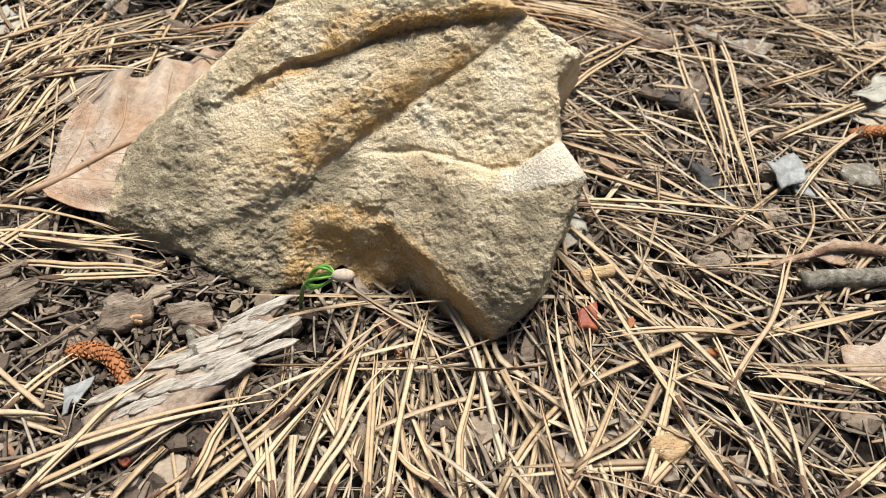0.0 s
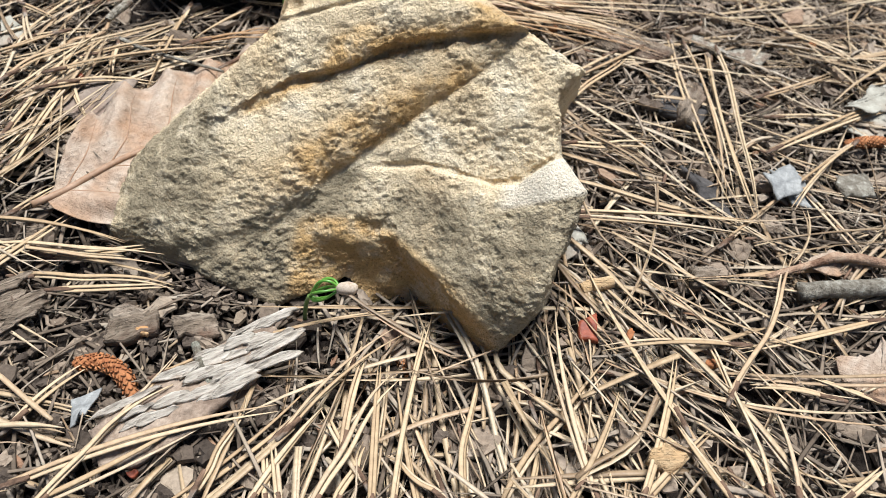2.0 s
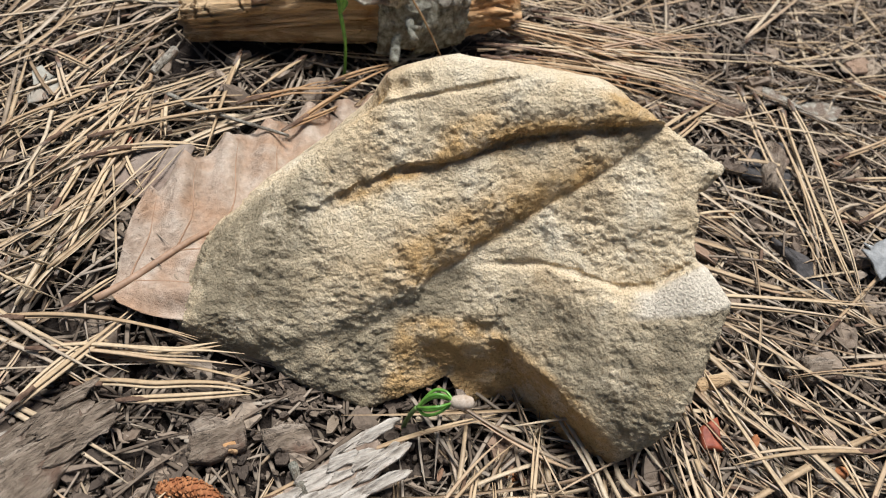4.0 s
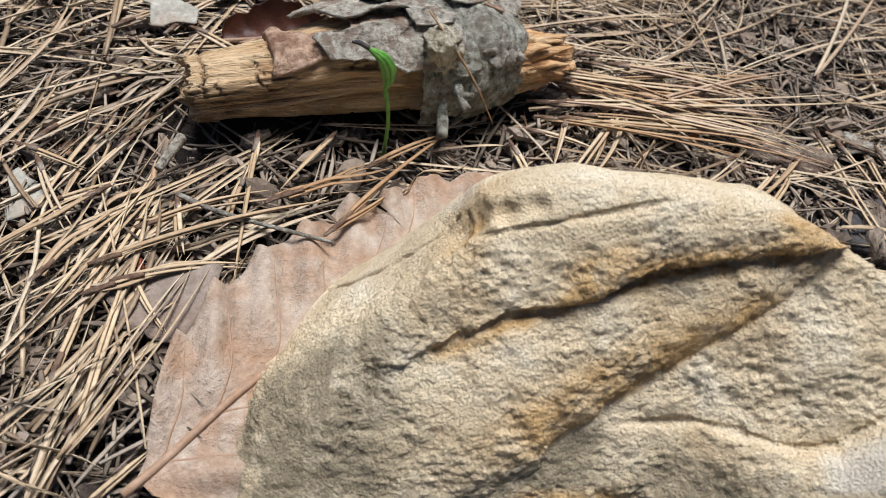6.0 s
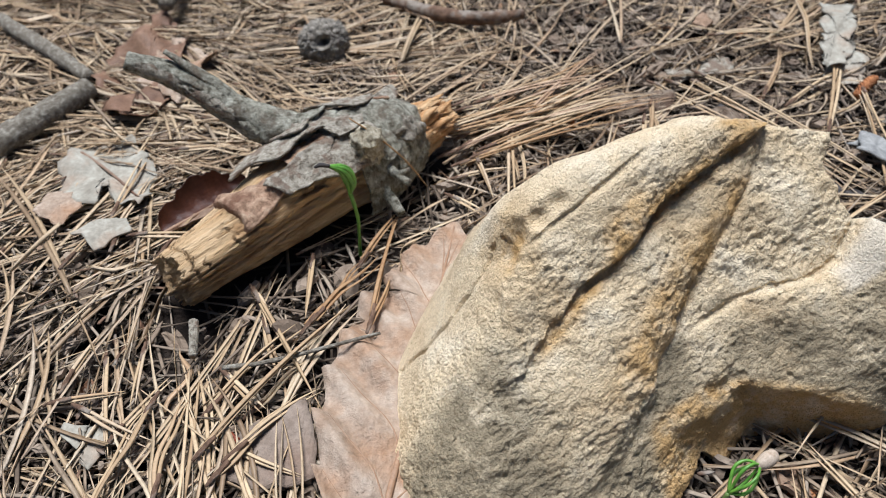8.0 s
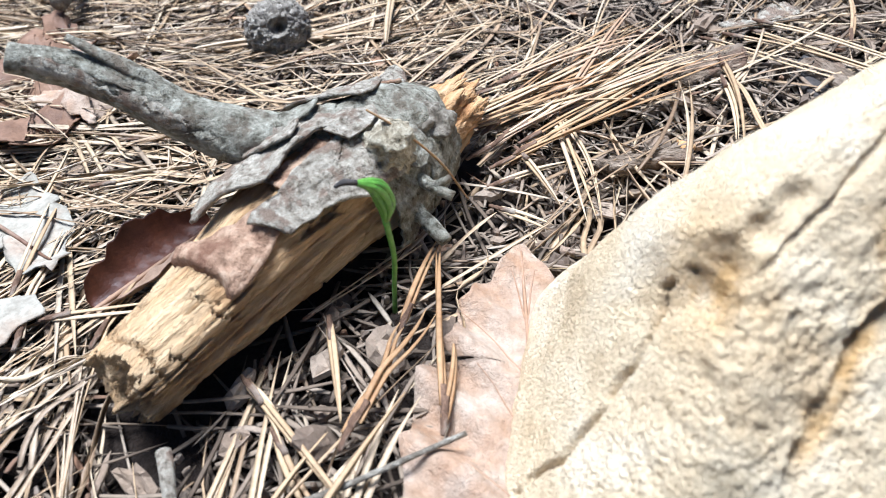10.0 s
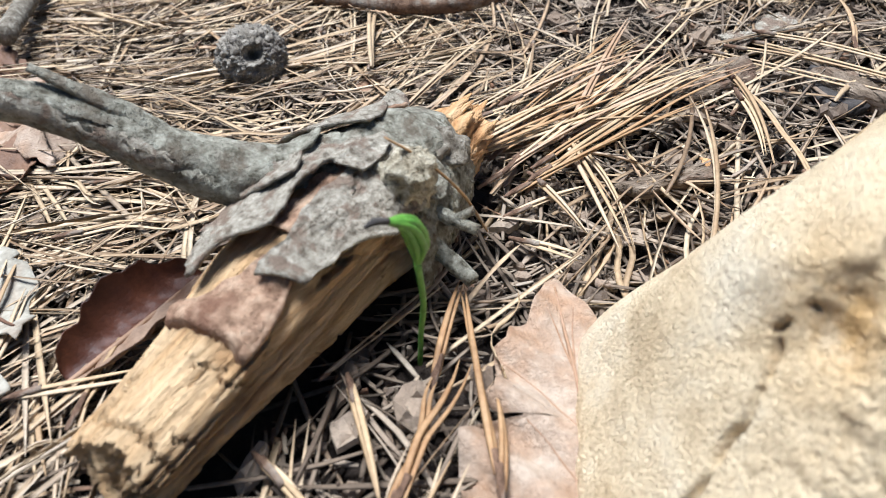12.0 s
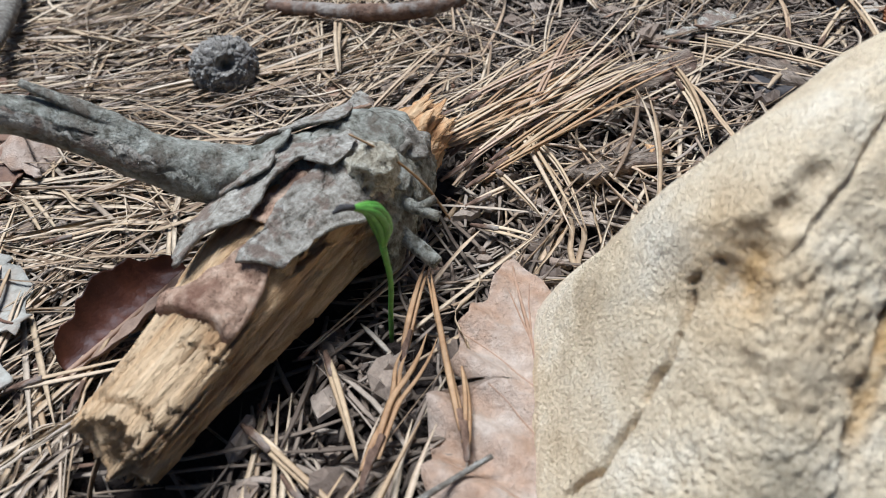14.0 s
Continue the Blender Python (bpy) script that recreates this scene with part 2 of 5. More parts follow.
def smooth01(x):
    x = np.clip(x, 0, 1)
    return x * x * (3 - 2 * x)


def ground_z(x, y):
    """Height of the soil: a shallow dip before the rock, gentle swells elsewhere."""
    dip = smooth01((0.170 - y) / 0.04) * (1 - smooth01((x - 0.005) / 0.05)) * smooth01((y + 0.3) / 0.3)
    near = np.exp(-(x * x + (y - 0.2) ** 2) / 0.6)
    return -0.0035 - 0.009 * dip + near * (0.0016 * np.sin(x * 47 + 1) * np.cos(y * 39) + 0.001 * np.sin(x * 113 + y * 71))


def catmull(pts, n):
    p = np.array(pts, float)
    p = np.vstack([2 * p[0] - p[1], p, 2 * p[-1] - p[-2]])
    t = np.linspace(0, len(p) - 3 - 1e-6, n)
    i = t.astype(int)
    f = (t - i)[:, None]
    a, b, c, d = p[i], p[i + 1], p[i + 2], p[i + 3]
    return 0.5 * (2 * b + (c - a) * f + (2 * a - 5 * b + 4 * c - d) * f ** 2 + (3 * b - a - 3 * c + d) * f ** 3)


def tube(pts, radii, sides=8, n=16, flat=1.0, rough=0.0, seed=0.0, freq=300.0, cap=True, ridge=0.0):
    """Vertices and faces of a bent, tapered, uneven tube."""
    c = catmull(pts, n)
    r = np.interp(np.linspace(0, 1, n), np.linspace(0, 1, len(radii)), radii)
    tan = np.gradient(c, axis=0)
    tan /= np.linalg.norm(tan, axis=1)[:, None]
    side = np.cross(tan, (0, 0, 1.0))
    side[np.linalg.norm(side, axis=1) < 1e-4] = (1, 0, 0)
    side /= np.linalg.norm(side, axis=1)[:, None]
    up = np.cross(side, tan)
    verts, faces = [], []
    for k in range(n):
        for j in range(sides):
            a = 2 * math.pi * j / sides
            d = side[k] * math.cos(a) + up[k] * math.sin(a) * flat
            rr = r[k]
            if rough:
                q = c[k] + d * r[k]
                rr *= 1 + rough * noise.noise(Vector(q * freq) + Vector((seed, 0, 0)))
            if ridge:
                rr *= 1 + ridge * noise.noise(Vector((2.2 * math.cos(a), 2.2 * math.sin(a), seed + 0.12 * k))) - 0.6 * ridge * max(0.0, noise.noise(Vector((5 * math.cos(a), 5 * math.sin(a), seed + 0.2 * k))) - 0.1)
            verts.append(c[k] + d * rr)
    for k in range(n - 1):
        for j in range(sides):
            i = (j + 1) % sides
            faces.append((k * sides + j, k * sides + i, (k + 1) * sides + i, (k + 1) * sides + j))
    if cap:
        faces.append(tuple(range(sides - 1, -1, -1)))
        faces.append(tuple((n - 1) * sides + j for j in range(sides)))
    return verts, faces


def join(*pieces):
    verts, faces = [], []
    for v, f in pieces:
        k = len(verts)
        verts += list(v)
        faces += [tuple(i + k for i in q) for q in f]
    return verts, faces


def plate(outline, thick, warp, seed, n=3, jag=0.0008, furrow=0.0):
    """A warped, jagged flake over a plan outline (metres, local): a fan of rings, top and bottom, with an uneven rim."""
    p = np.array(outline, float)
    dense = []
    for a, b in zip(p, np.roll(p, -1, axis=0)):
        k = max(2, int(np.linalg.norm(b - a) / 0.0022))
        for j in range(k):
            q = a + (b - a) * j / k
            w = noise.noise_vector(Vector((q[0] * 420, q[1] * 420, seed))) + 1.6 * noise.noise_vector(Vector((q[0] * 130, q[1] * 130, seed + 8)))
            dense.append(q + np.array((w.x, w.y)) * jag)
    p = np.array(dense)
    mid, m = p.mean(0), len(dense)
    verts, faces = [], []
    for level in (1, -1):
        for ring in range(n + 1):
            f = 1 - ring / (n + 0.6)
            for q in p:
                e = mid + (q - mid) * f
                z = warp * noise.noise(Vector((e[0] * 55, e[1] * 55, seed))) + 0.25 * thick * noise.noise(Vector((e[0] * 400, e[1] * 400, seed + 3)))
                if furrow and level > 0 and ring > 0:
                    z += furrow * (0.7 - 2.2 * abs(noise.noise(Vector((e[0] * 75, e[1] * 340, seed))))) + 0.5 * furrow * noise.noise(Vector((e[0] * 260, e[1] * 700, seed)))
                verts.append((e[0], e[1], z + level * thick * (0.32 if ring == 0 else 0.5)))
    size = (n + 1) * m
    for ring in range(n):
        for j in range(m):
            i = (j + 1) % m
            a, b, c, d = ring * m + j, ring * m + i, (ring + 1) * m + i, (ring + 1) * m + j
            faces.append((a, b, c, d))
            faces.append((size + d, size + c, size + b, size + a))
    for j in range(m):
        i = (j + 1) % m
        faces.append((j, size + j, size + i, i))
    faces.append(tuple(n * m + j for j in range(m)))
    faces.append(tuple(size + n * m + j for j in reversed(range(m))))
    return verts, faces


def empty(name, m, label, category, group=""):
    ob = new(name)
    ob.empty_display_size = 0.01
    ob.matrix_world = m
    return tagged(ob, label, category, group)


# ---- ground ----
def build_ground():
    xs = np.concatenate([[-60, -20, -6, -2, -0.9], np.arange(-0.45, 0.551, 0.004), [0.9, 2, 6, 20, 60]])
    ys = np.concatenate([[-60, -20, -6, -2, -0.6], np.arange(-0.15, 0.851, 0.004), [1.2, 2, 6, 20, 60]])
    gx, gy = np.meshgrid(xs, ys, indexing="ij")
    gz = ground_z(gx, gy)
    verts = np.stack([gx, gy, gz], -1).reshape(-1, 3)
    for v in verts:
        if abs(v[0]) < 0.6 and -0.2 < v[1] < 0.9:
            v[2] += 0.0022 * noise.fractal(Vector(v * 90), 1.0, 2.0, 3) - 0.0015
    w = len(ys)
    faces = [(i * w + j, (i + 1) * w + j, (i + 1) * w + j + 1, i * w + j + 1) for i in range(len(xs) - 1) for j in range(w - 1)]
    tagged(mesh_object("ground", verts, faces, M_SOIL), "dark brown crumbly forest soil under pine litter", "ground", kind="structure")


build_ground()


# ---- the rock ----
# its broken face lies in a tilted plane: u along the layers, v up the slope, n out of the face (millimetres)
ROCK_C = np.array((-0.0014, 0.1458, 0.0362))
ROCK_N = np.array((-0.2602, -0.6788, 0.6867))
ROCK_U = np.array((0.9656, -0.1829, 0.1851))
ROCK_V = np.array((0.0, 0.7112, 0.7030))
OUTLINE = [(-90, -27), (-82, -9), (-67, 5), (-51, 18), (-40, 28), (-35, 38), (-18, 44), (-7, 43), (15, 40), (29, 33), (47.5, 21.2), (41, 13), (43, 0),
           (50.5, -9.5), (44, -29), (39.5, -42), (28, -56), (-3, -37), (-16, -43), (-37, -53), (-46, -49), (-55, -48), (-64, -43.5), (-74, -36), (-89, -31)]


def line(points, u):
    p = np.array(points, float)
    return np.interp(u, p[:, 0], p[:, 1])


def smax(a, b, r):
    h = np.maximum(r - np.abs(a - b), 0) / r
    return np.maximum(a, b) + h * h * r * 0.25


def polygon_distance(u, v, poly):
    p = np.array(poly, float)
    d = np.full(u.shape, 1e9)
    inside = np.zeros(u.shape, bool)
    for a, b in zip(p, np.roll(p, -1, axis=0)):
        e = b - a
        t = np.clip(((u - a[0]) * e[0] + (v - a[1]) * e[1]) / (e @ e), 0, 1)
        d = np.minimum(d, np.hypot(u - a[0] - t * e[0], v - a[1] - t * e[1]))
        if a[1] != b[1]:
            inside ^= ((a[1] > v) != (b[1] > v)) & (u < (b[0] - a[0]) * (v - a[1]) / (b[1] - a[1]) + a[0])
    return np.where(inside, -d, d)


def groove(v, at, width, depth):
    return -depth * np.exp(-((v - at) / width) ** 2)


def rock_relief(u, v):
    """Height of the broken face above its plane: three bedded slabs, the cracks between them and the front block."""
    c1 = line([(-70, 0), (-51, 5), (-31, 15.5), (-22, 17), (-11, 21), (-2, 25), (17, 28), (31, 30), (50, 31)], u)
    lip = line([(-70, 0), (-51, 5), (-31, 15.5), (-20, 18.5), (-14, 22), (-11, 26), (-4, 30), (8, 33.5), (18, 35), (27, 33), (33, 32)], u)
    c2 = line([(-90, -40), (-64, -34), (-48, -29.5), (-36, -23.5), (-24.3, -16.7), (-21.5, -11.6), (-9.5, -1.7), (7.7, 10.5), (22.4, 20.5), (27, 25.5), (31, 29.5), (50, 30.5)], u)
    c3 = line([(-9, -6), (7, -5), (16, -7), (25, -9), (32, -8), (42, -1), (55, 3)], u)
    # upper slab
    top = 3.2 - 0.10 * np.maximum(0, -u - 6) + 1.4 * np.exp(-((u - 4) / 14) ** 2 - ((v - 34) / 8) ** 2) - 0.06 * np.maximum(0, v - 34) ** 1.4
    recess = 2.7 + 0.09 * (v - c1)
    upper = np.where(v > lip, top, recess + (top - recess) * smooth01((v - lip + 3.6 + 3.0 * smooth01((u + 2) / 8)) / (4.0 + 3.0 * smooth01((u + 2) / 8))))
    # the rounded middle roll
    t = np.clip((v - c2) / np.maximum(c1 - c2, 1.0), 0, 1)
    high = np.interp(u, [-75, -60, -45, -25, -8, 12, 25, 31], [1.0, 1.8, 2.8, 3.8, 4.0, 3.3, 1.6, 0.3])
    brow = np.interp(u, [-60, -25, -5, 15, 30], [13, 11.5, 9.5, 8.0, 5.0])
    # the right shoulder, the front block and the grey foot
    shoulder = -1.8 + 0.07 * (u - 25) + 1.2 * np.exp(-((u - 30) / 8) ** 2 - ((v - 10) / 8) ** 2)
    floor_ = -3.2 + (shoulder + 3.2) * smooth01((u + 12) / 14)
    roll = floor_ + high * np.sin(1.5708 * np.clip((v - c2) / brow, 0, 1)) - 1.6 * np.clip((t - 0.72) / 0.28, 0, 1) ** 2
    block = -4.2 + 0.30 * np.clip(u, -5, 41) - 0.35 * np.maximum(0, u - 40) - 3.0 * np.exp(-np.maximum(c3 - v, 0) / 4) * smooth01((u - 12) / 14) - 0.05 * np.maximum(0, -32 - v) ** 1.75
    foot = -4.0 - 0.22 * np.maximum(0, c2 - 3 - v) * smooth01((-16 - u) / 18) - 0.25 * np.maximum(0, u + 17) * smooth01((-18 - v) / 6)
    below = foot + (block - foot) * smooth01((u + 9 - 0.25 * (v + 20)) / 9)
    right = below + (shoulder - below) * smooth01((v - c3 + 1.0) / 1.6) * smooth01((u + 10) / 10)
    wide = 2.0 + 3.0 * smooth01((-24 - u) / 12)
    h = right + (roll - right) * smooth01((v - c2 + 0.4 * wide) / wide)
    h = h + (upper - h) * smooth01((v - c1 + 0.6) / 1.2)
    # cracks
    h = h + groove(v, c1, 0.7, 1.8) * (0.25 * smooth01((u + 52) / 10) + 0.75 * smooth01((u + 36) / 10)) * smooth01((30 - u) / 24)
    h = h + groove(v, c2, 1.3, 0.4) * smooth01((u + 30) / 8)
    h = h + groove(v, c3, 0.6, 1.3) * smooth01((u + 10) / 8)
    h = h + groove(v, 33 + 0.22 * (u + 26), 0.6, 1.1) * smooth01((u + 42) / 6) * smooth01((2 - u) / 8)
    h = h + groove(v, c2 + 5 + 0.4 * (u + 20), 0.8, 0.5) * smooth01((u + 60) / 10) * smooth01((-u - 10) / 10)
    return h


def plane_at(p, point, normal):
    w = np.array(normal) / np.linalg.norm(normal)
    return (p - np.array(point)) @ w


def build_rock():
    step = 0.47
    us, vs, ns = np.arange(-100, 64, step), np.arange(-74, 66, step), np.arange(-88, 14, step)
    u2, v2 = np.meshgrid(us, vs, indexing="ij")
    u2, v2 = u2.astype(np.float32), v2.astype(np.float32)
    ns = ns.astype(np.float32)
    h2 = rock_relief(u2, v2).astype(np.float32)
    d2 = polygon_distance(u2, v2, OUTLINE).astype(np.float32)
    k2 = 0.34 - 0.38 * smooth01((u2 - 15) / 18) * (0.75 + 0.25 * smooth01((v2 + 40) / 15))
    # the foot is undercut
    k2 = k2 - 0.65 * smooth01((-30 - v2) / 8) * smooth01((u2 + 72) / 10) * smooth01((-10 - u2) / 8)
    n3 = ns[None, None, :]
    f = (n3 - h2[:, :, None]) * 0.85
    side = (d2[:, :, None] + k2[:, :, None] * np.minimum(n3, 0) + 0.5) * 0.94
    f = smax(f, side, (4.5 + 6.5 * smooth01((-45 - u2) / 28) - 1.5 * smooth01((u2 - 20) / 15))[:, :, None])
    x = ROCK_C[0] * 1000 + u2[:, :, None] * ROCK_U[0] + v2[:, :, None] * ROCK_V[0] + n3 * ROCK_N[0]
    y = ROCK_C[1] * 1000 + u2[:, :, None] * ROCK_U[1] + v2[:, :, None] * ROCK_V[1] + n3 * ROCK_N[1]
    z = ROCK_C[2] * 1000 + u2[:, :, None] * ROCK_U[2] + v2[:, :, None] * ROCK_V[2] + n3 * ROCK_N[2]
    # the broken front of the block, the back and the sole
    def plane(point, normal):
        w = np.array(normal, np.float32) / np.linalg.norm(normal).astype(np.float32)
        return (u2[:, :, None] - point[0]) * w[0] + (v2[:, :, None] - point[1]) * w[1] + (n3 - point[2]) * w[2]
    hollow = np.minimum(np.minimum(plane((-5, -21, -3), (-0.57, -0.62, 0.54)), plane((-23, -17, -4), (0.39, -0.24, 0.88))), plane((-6, -24, -4.5), (0.1, -0.6, 0.8)))
    f = smax(f, hollow, 1.2)
    # a pit and a stepped ledge on the western flank
    def bore(px, py, pz, r, sx=1.0, sy=1.0, sz=1.0):
        return r - np.sqrt(((x - px) / sx) ** 2 + ((y - py) / sy) ** 2 + ((z - pz) / sz) ** 2)
    pits = [(-40.0, 181.0, 46.5, 4.0, 0.9, 1.1, 1.0), (-36.9, 179.8, 51.6, 3.1, 0.9, 1.1, 1.2), (-31.8, 177.6, 54.9, 2.0, 1.2, 1.0, 1.2), (-28.0, 176.6, 57.4, 1.6, 1.9, 1.0, 1.0)]
    for pit in pits:
        f = smax(f, bore(*pit), 2.5)
    f = smax(f, (y - 203.8 + 0.60 * (z - 30) + 0.20 * x) / 1.18, 8.0)
    f = smax(f, (y - 0.65 * x + 0.53 * z - 241.0) / 1.31, 5.0)
    f = smax(f, (x + 0.2 * z - 72), 5.0)
    f = smax(f, -(z + 12), 2.0)
    # surface nets
    s = f < 0
    nx, ny, nz = f.shape
    acc = np.zeros((nx - 1, ny - 1, nz - 1, 3), np.float32)
    cnt = np.zeros((nx - 1, ny - 1, nz - 1), np.float32)
    def cut_of(i, j, k):
        return (slice(i, nx - 1 + i), slice(j, ny - 1 + j), slice(k, nz - 1 + k))
    corners = list(np.ndindex(2, 2, 2))
    for a in corners:
        for b in corners:
            if a < b and sum(q != r for q, r in zip(a, b)) == 1:
                fa, fb = f[cut_of(*a)], f[cut_of(*b)]
                hit = s[cut_of(*a)] != s[cut_of(*b)]
                t = fa[hit] / (fa[hit] - fb[hit])
                acc[hit] += np.array(a) + t[:, None] * (np.array(b) - np.array(a))
                cnt[hit] += 1
    cells = np.argwhere(cnt > 0)
    index = -np.ones(cnt.shape, np.int64)
    index[cnt > 0] = np.arange(len(cells))
    p = (cells + acc[cnt > 0] / cnt[cnt > 0][:, None]) * step + np.array((us[0], vs[0], ns[0]))
    quads = []
    for axis in range(3):
        lo = [slice(1, -1)] * 3
        hi = [slice(1, -1)] * 3
        lo[axis], hi[axis] = slice(0, -1), slice(1, None)
        flip = s[tuple(lo)] != s[tuple(hi)]
        at = np.argwhere(flip)
        sign = s[tuple(lo)][flip]
        at = at + np.array([0 if q == axis else 1 for q in range(3)])
        q1, q2 = [q for q in range(3) if q != axis]
        e1, e2 = np.eye(3, dtype=int)[q1], np.eye(3, dtype=int)[q2]
        quad = np.stack([index[tuple((at - o).T)] for o in (e1 + e2, e2, 0 * e1, e1)], 1)
        turn = sign if axis != 1 else ~sign
        quads.append(np.where(turn[:, None], quad, quad[:, ::-1]))
    quads = np.vstack(quads)
    xyz = ROCK_C + 0.001 * (p[:, :1] * ROCK_U + p[:, 1:2] * ROCK_V + p[:, 2:] * ROCK_N)
    ob = mesh_object("rock", xyz, quads, M_ROCK)
    me = ob.data
    normal = np.zeros(len(p) * 3, np.float32)
    me.vertices.foreach_get("normal", normal)
    normal = normal.reshape(-1, 3)
    out = np.empty_like(xyz)
    # a crack that climbs the western flank from the foot to the pit
    way = np.array([(-64, 194.5, 5), (-62.3, 193.1, 9.1), (-58.6, 189.4, 16), (-49.2, 186.7, 27.9), (-43.7, 185.6, 35), (-36.5, 186.5, 40.4), (-35, 184.5, 45)]) / 1000
    near, depth = np.full(len(xyz), 1.0), np.zeros(len(xyz))
    shift = np.array([tuple(noise.noise_vector(Vector(q) * 170)) for q in xyz]) * 0.0012
    for k in range(len(way) - 1):
        e = way[k + 1] - way[k]
        t = np.clip(((xyz - way[k]) @ e) / (e @ e), 0, 1)
        gap = xyz + shift - way[k] - t[:, None] * e
        far = np.linalg.norm(gap, axis=1)
        gap = gap - (gap * normal).sum(1)[:, None] * normal
        d = np.where(far < 0.007, np.linalg.norm(gap, axis=1), 1.0)
        depth = np.where(d < near, 3.8 - 0.3 * (k + t), depth)
        near = np.minimum(near, d)
    crack = depth * np.exp(-(near / 0.00055) ** 2)
    fresh = smooth01((p[:, 0] - 26) / 5) * smooth01((np.interp(p[:, 0], [-9, 7, 25, 32, 42, 55], [-6, -5, -9, -8, -1, 3]) - p[:, 1]) / 0.8) * smooth01((p[:, 1] + 16 - 0.25 * (p[:, 0] - 30)) / 2.0)
    for i, q in enumerate(xyz):
        a = Vector(q)
        # lumps, then flat flaking scales along the bedding, then sand grains and pits
        w, d, e = p[i]
        bed = Vector((w * 0.34, d * 0.62, e * 0.62))
        grit = 0.6 + 0.8 * smooth01(0.5 + 1.6 * noise.noise(a * 95))
        scale = noise.noise(bed * 0.75)
        calm = (1 - 0.7 * smooth01((q[1] - 0.168 + 0.2 * (q[0] + 0.03)) / 0.018)) * (1 - 0.85 * fresh[i])
        lump = 1.0 * noise.noise(a * 70) + calm * (0.6 * noise.noise(a * 180) + 0.5 * abs(noise.noise(a * 330)) - 0.2) - crack[i]
        lump += calm * grit * (0.26 * round(scale * 2.2 + 0.3 * noise.noise(bed * 3.1)) / 2.2 + 0.14 * scale + 0.24 * noise.noise(bed * 1.7 + Vector((5, 1, 9))) + 0.36 * noise.noise(a * 1250) - 0.8 * max(0, noise.noise(bed * 1.25 + Vector((7, 3, 1))) - 0.3))
        out[i] = q + normal[i] * 0.001 * lump
    me.vertices.foreach_set("co", out.astype(np.float32).ravel())
    me.update()
    u, v = p[:, 0], p[:, 1]
    c1 = np.interp(u, [-51, -22, -2, 31], [5, 17, 25, 30])
    c2 = np.interp(u, [-64, -23, -3, 24, 31], [-34, -14, 1, 20, 29])
    c3 = np.interp(u, [-9, 7, 25, 32, 42, 55], [-6, -5, -9, -8, -1, 3])
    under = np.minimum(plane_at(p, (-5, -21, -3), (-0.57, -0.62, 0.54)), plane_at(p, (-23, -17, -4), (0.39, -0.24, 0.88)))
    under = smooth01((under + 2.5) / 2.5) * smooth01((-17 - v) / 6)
    # ochre: stain and painted warm shade under the roll, along the crack, under the block
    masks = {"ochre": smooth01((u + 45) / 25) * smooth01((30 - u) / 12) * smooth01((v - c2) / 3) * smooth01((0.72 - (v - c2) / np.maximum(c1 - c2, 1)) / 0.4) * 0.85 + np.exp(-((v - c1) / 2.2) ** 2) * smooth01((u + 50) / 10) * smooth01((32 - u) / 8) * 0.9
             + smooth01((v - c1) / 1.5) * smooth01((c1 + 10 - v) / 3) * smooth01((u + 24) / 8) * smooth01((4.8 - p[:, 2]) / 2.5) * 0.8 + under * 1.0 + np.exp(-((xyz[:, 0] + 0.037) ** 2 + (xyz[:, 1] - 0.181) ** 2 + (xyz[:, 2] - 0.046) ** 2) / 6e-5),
             # grey weathering of foot and block; shade painted in on foot and west end
             "patina_shade": (smooth01((c3 - v - 3) / 8) * smooth01((u + 14) / 8) + 1.5 * smooth01((c2 + 2 - v) / 3) * smooth01((-8 - u) / 8) + 1.5 * smooth01((-42 - u) / 24) * smooth01((0.176 - xyz[:, 1]) / 0.014)) * (1 - under) * 0.78,
             "fresh": fresh}
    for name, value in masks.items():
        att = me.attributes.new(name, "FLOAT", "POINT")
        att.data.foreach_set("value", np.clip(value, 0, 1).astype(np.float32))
    tagged(ob, "rough pale tan sandstone rock with cracked layers, lying on pine needles", "rock")


build_rock()


# ---- rotten log with a broken side branch ----
LOG_A, LOG_B = np.array((-0.1035, 0.2612)), np.array((0.014, 0.2835))
LOG_LEN = float(np.linalg.norm(LOG_B - LOG_A))
LOG_TURN = math.degrees(math.atan2(LOG_B[1] - LOG_A[1], LOG_B[0] - LOG_A[0]))


def log_r(s):
    return float(np.interp(s, [0, 0.2, 0.35, 0.58, 0.74, 0.87, 1.0], [0.0112, 0.0138, 0.0165, 0.0180, 0.0142, 0.0096, 0.0060]))


def log_c(s):
    return float(np.interp(s, [0, 0.2, 0.35, 0.6, 0.8, 1.0], [0.0095, 0.0115, 0.0135, 0.0145, 0.014, 0.013]))


def log_point(s, a, off=0.0):
    """a: degrees from straight up, positive towards the rock."""
    r = log_r(s) + 0.004 * max(0.0, 1 - s / 0.3) * math.exp(-(((a + 180) % 360 - 212) / 34) ** 2) + off
    return np.array((s * LOG_LEN, -r * math.sin(radians(a)), log_c(s) + r * math.cos(radians(a))))


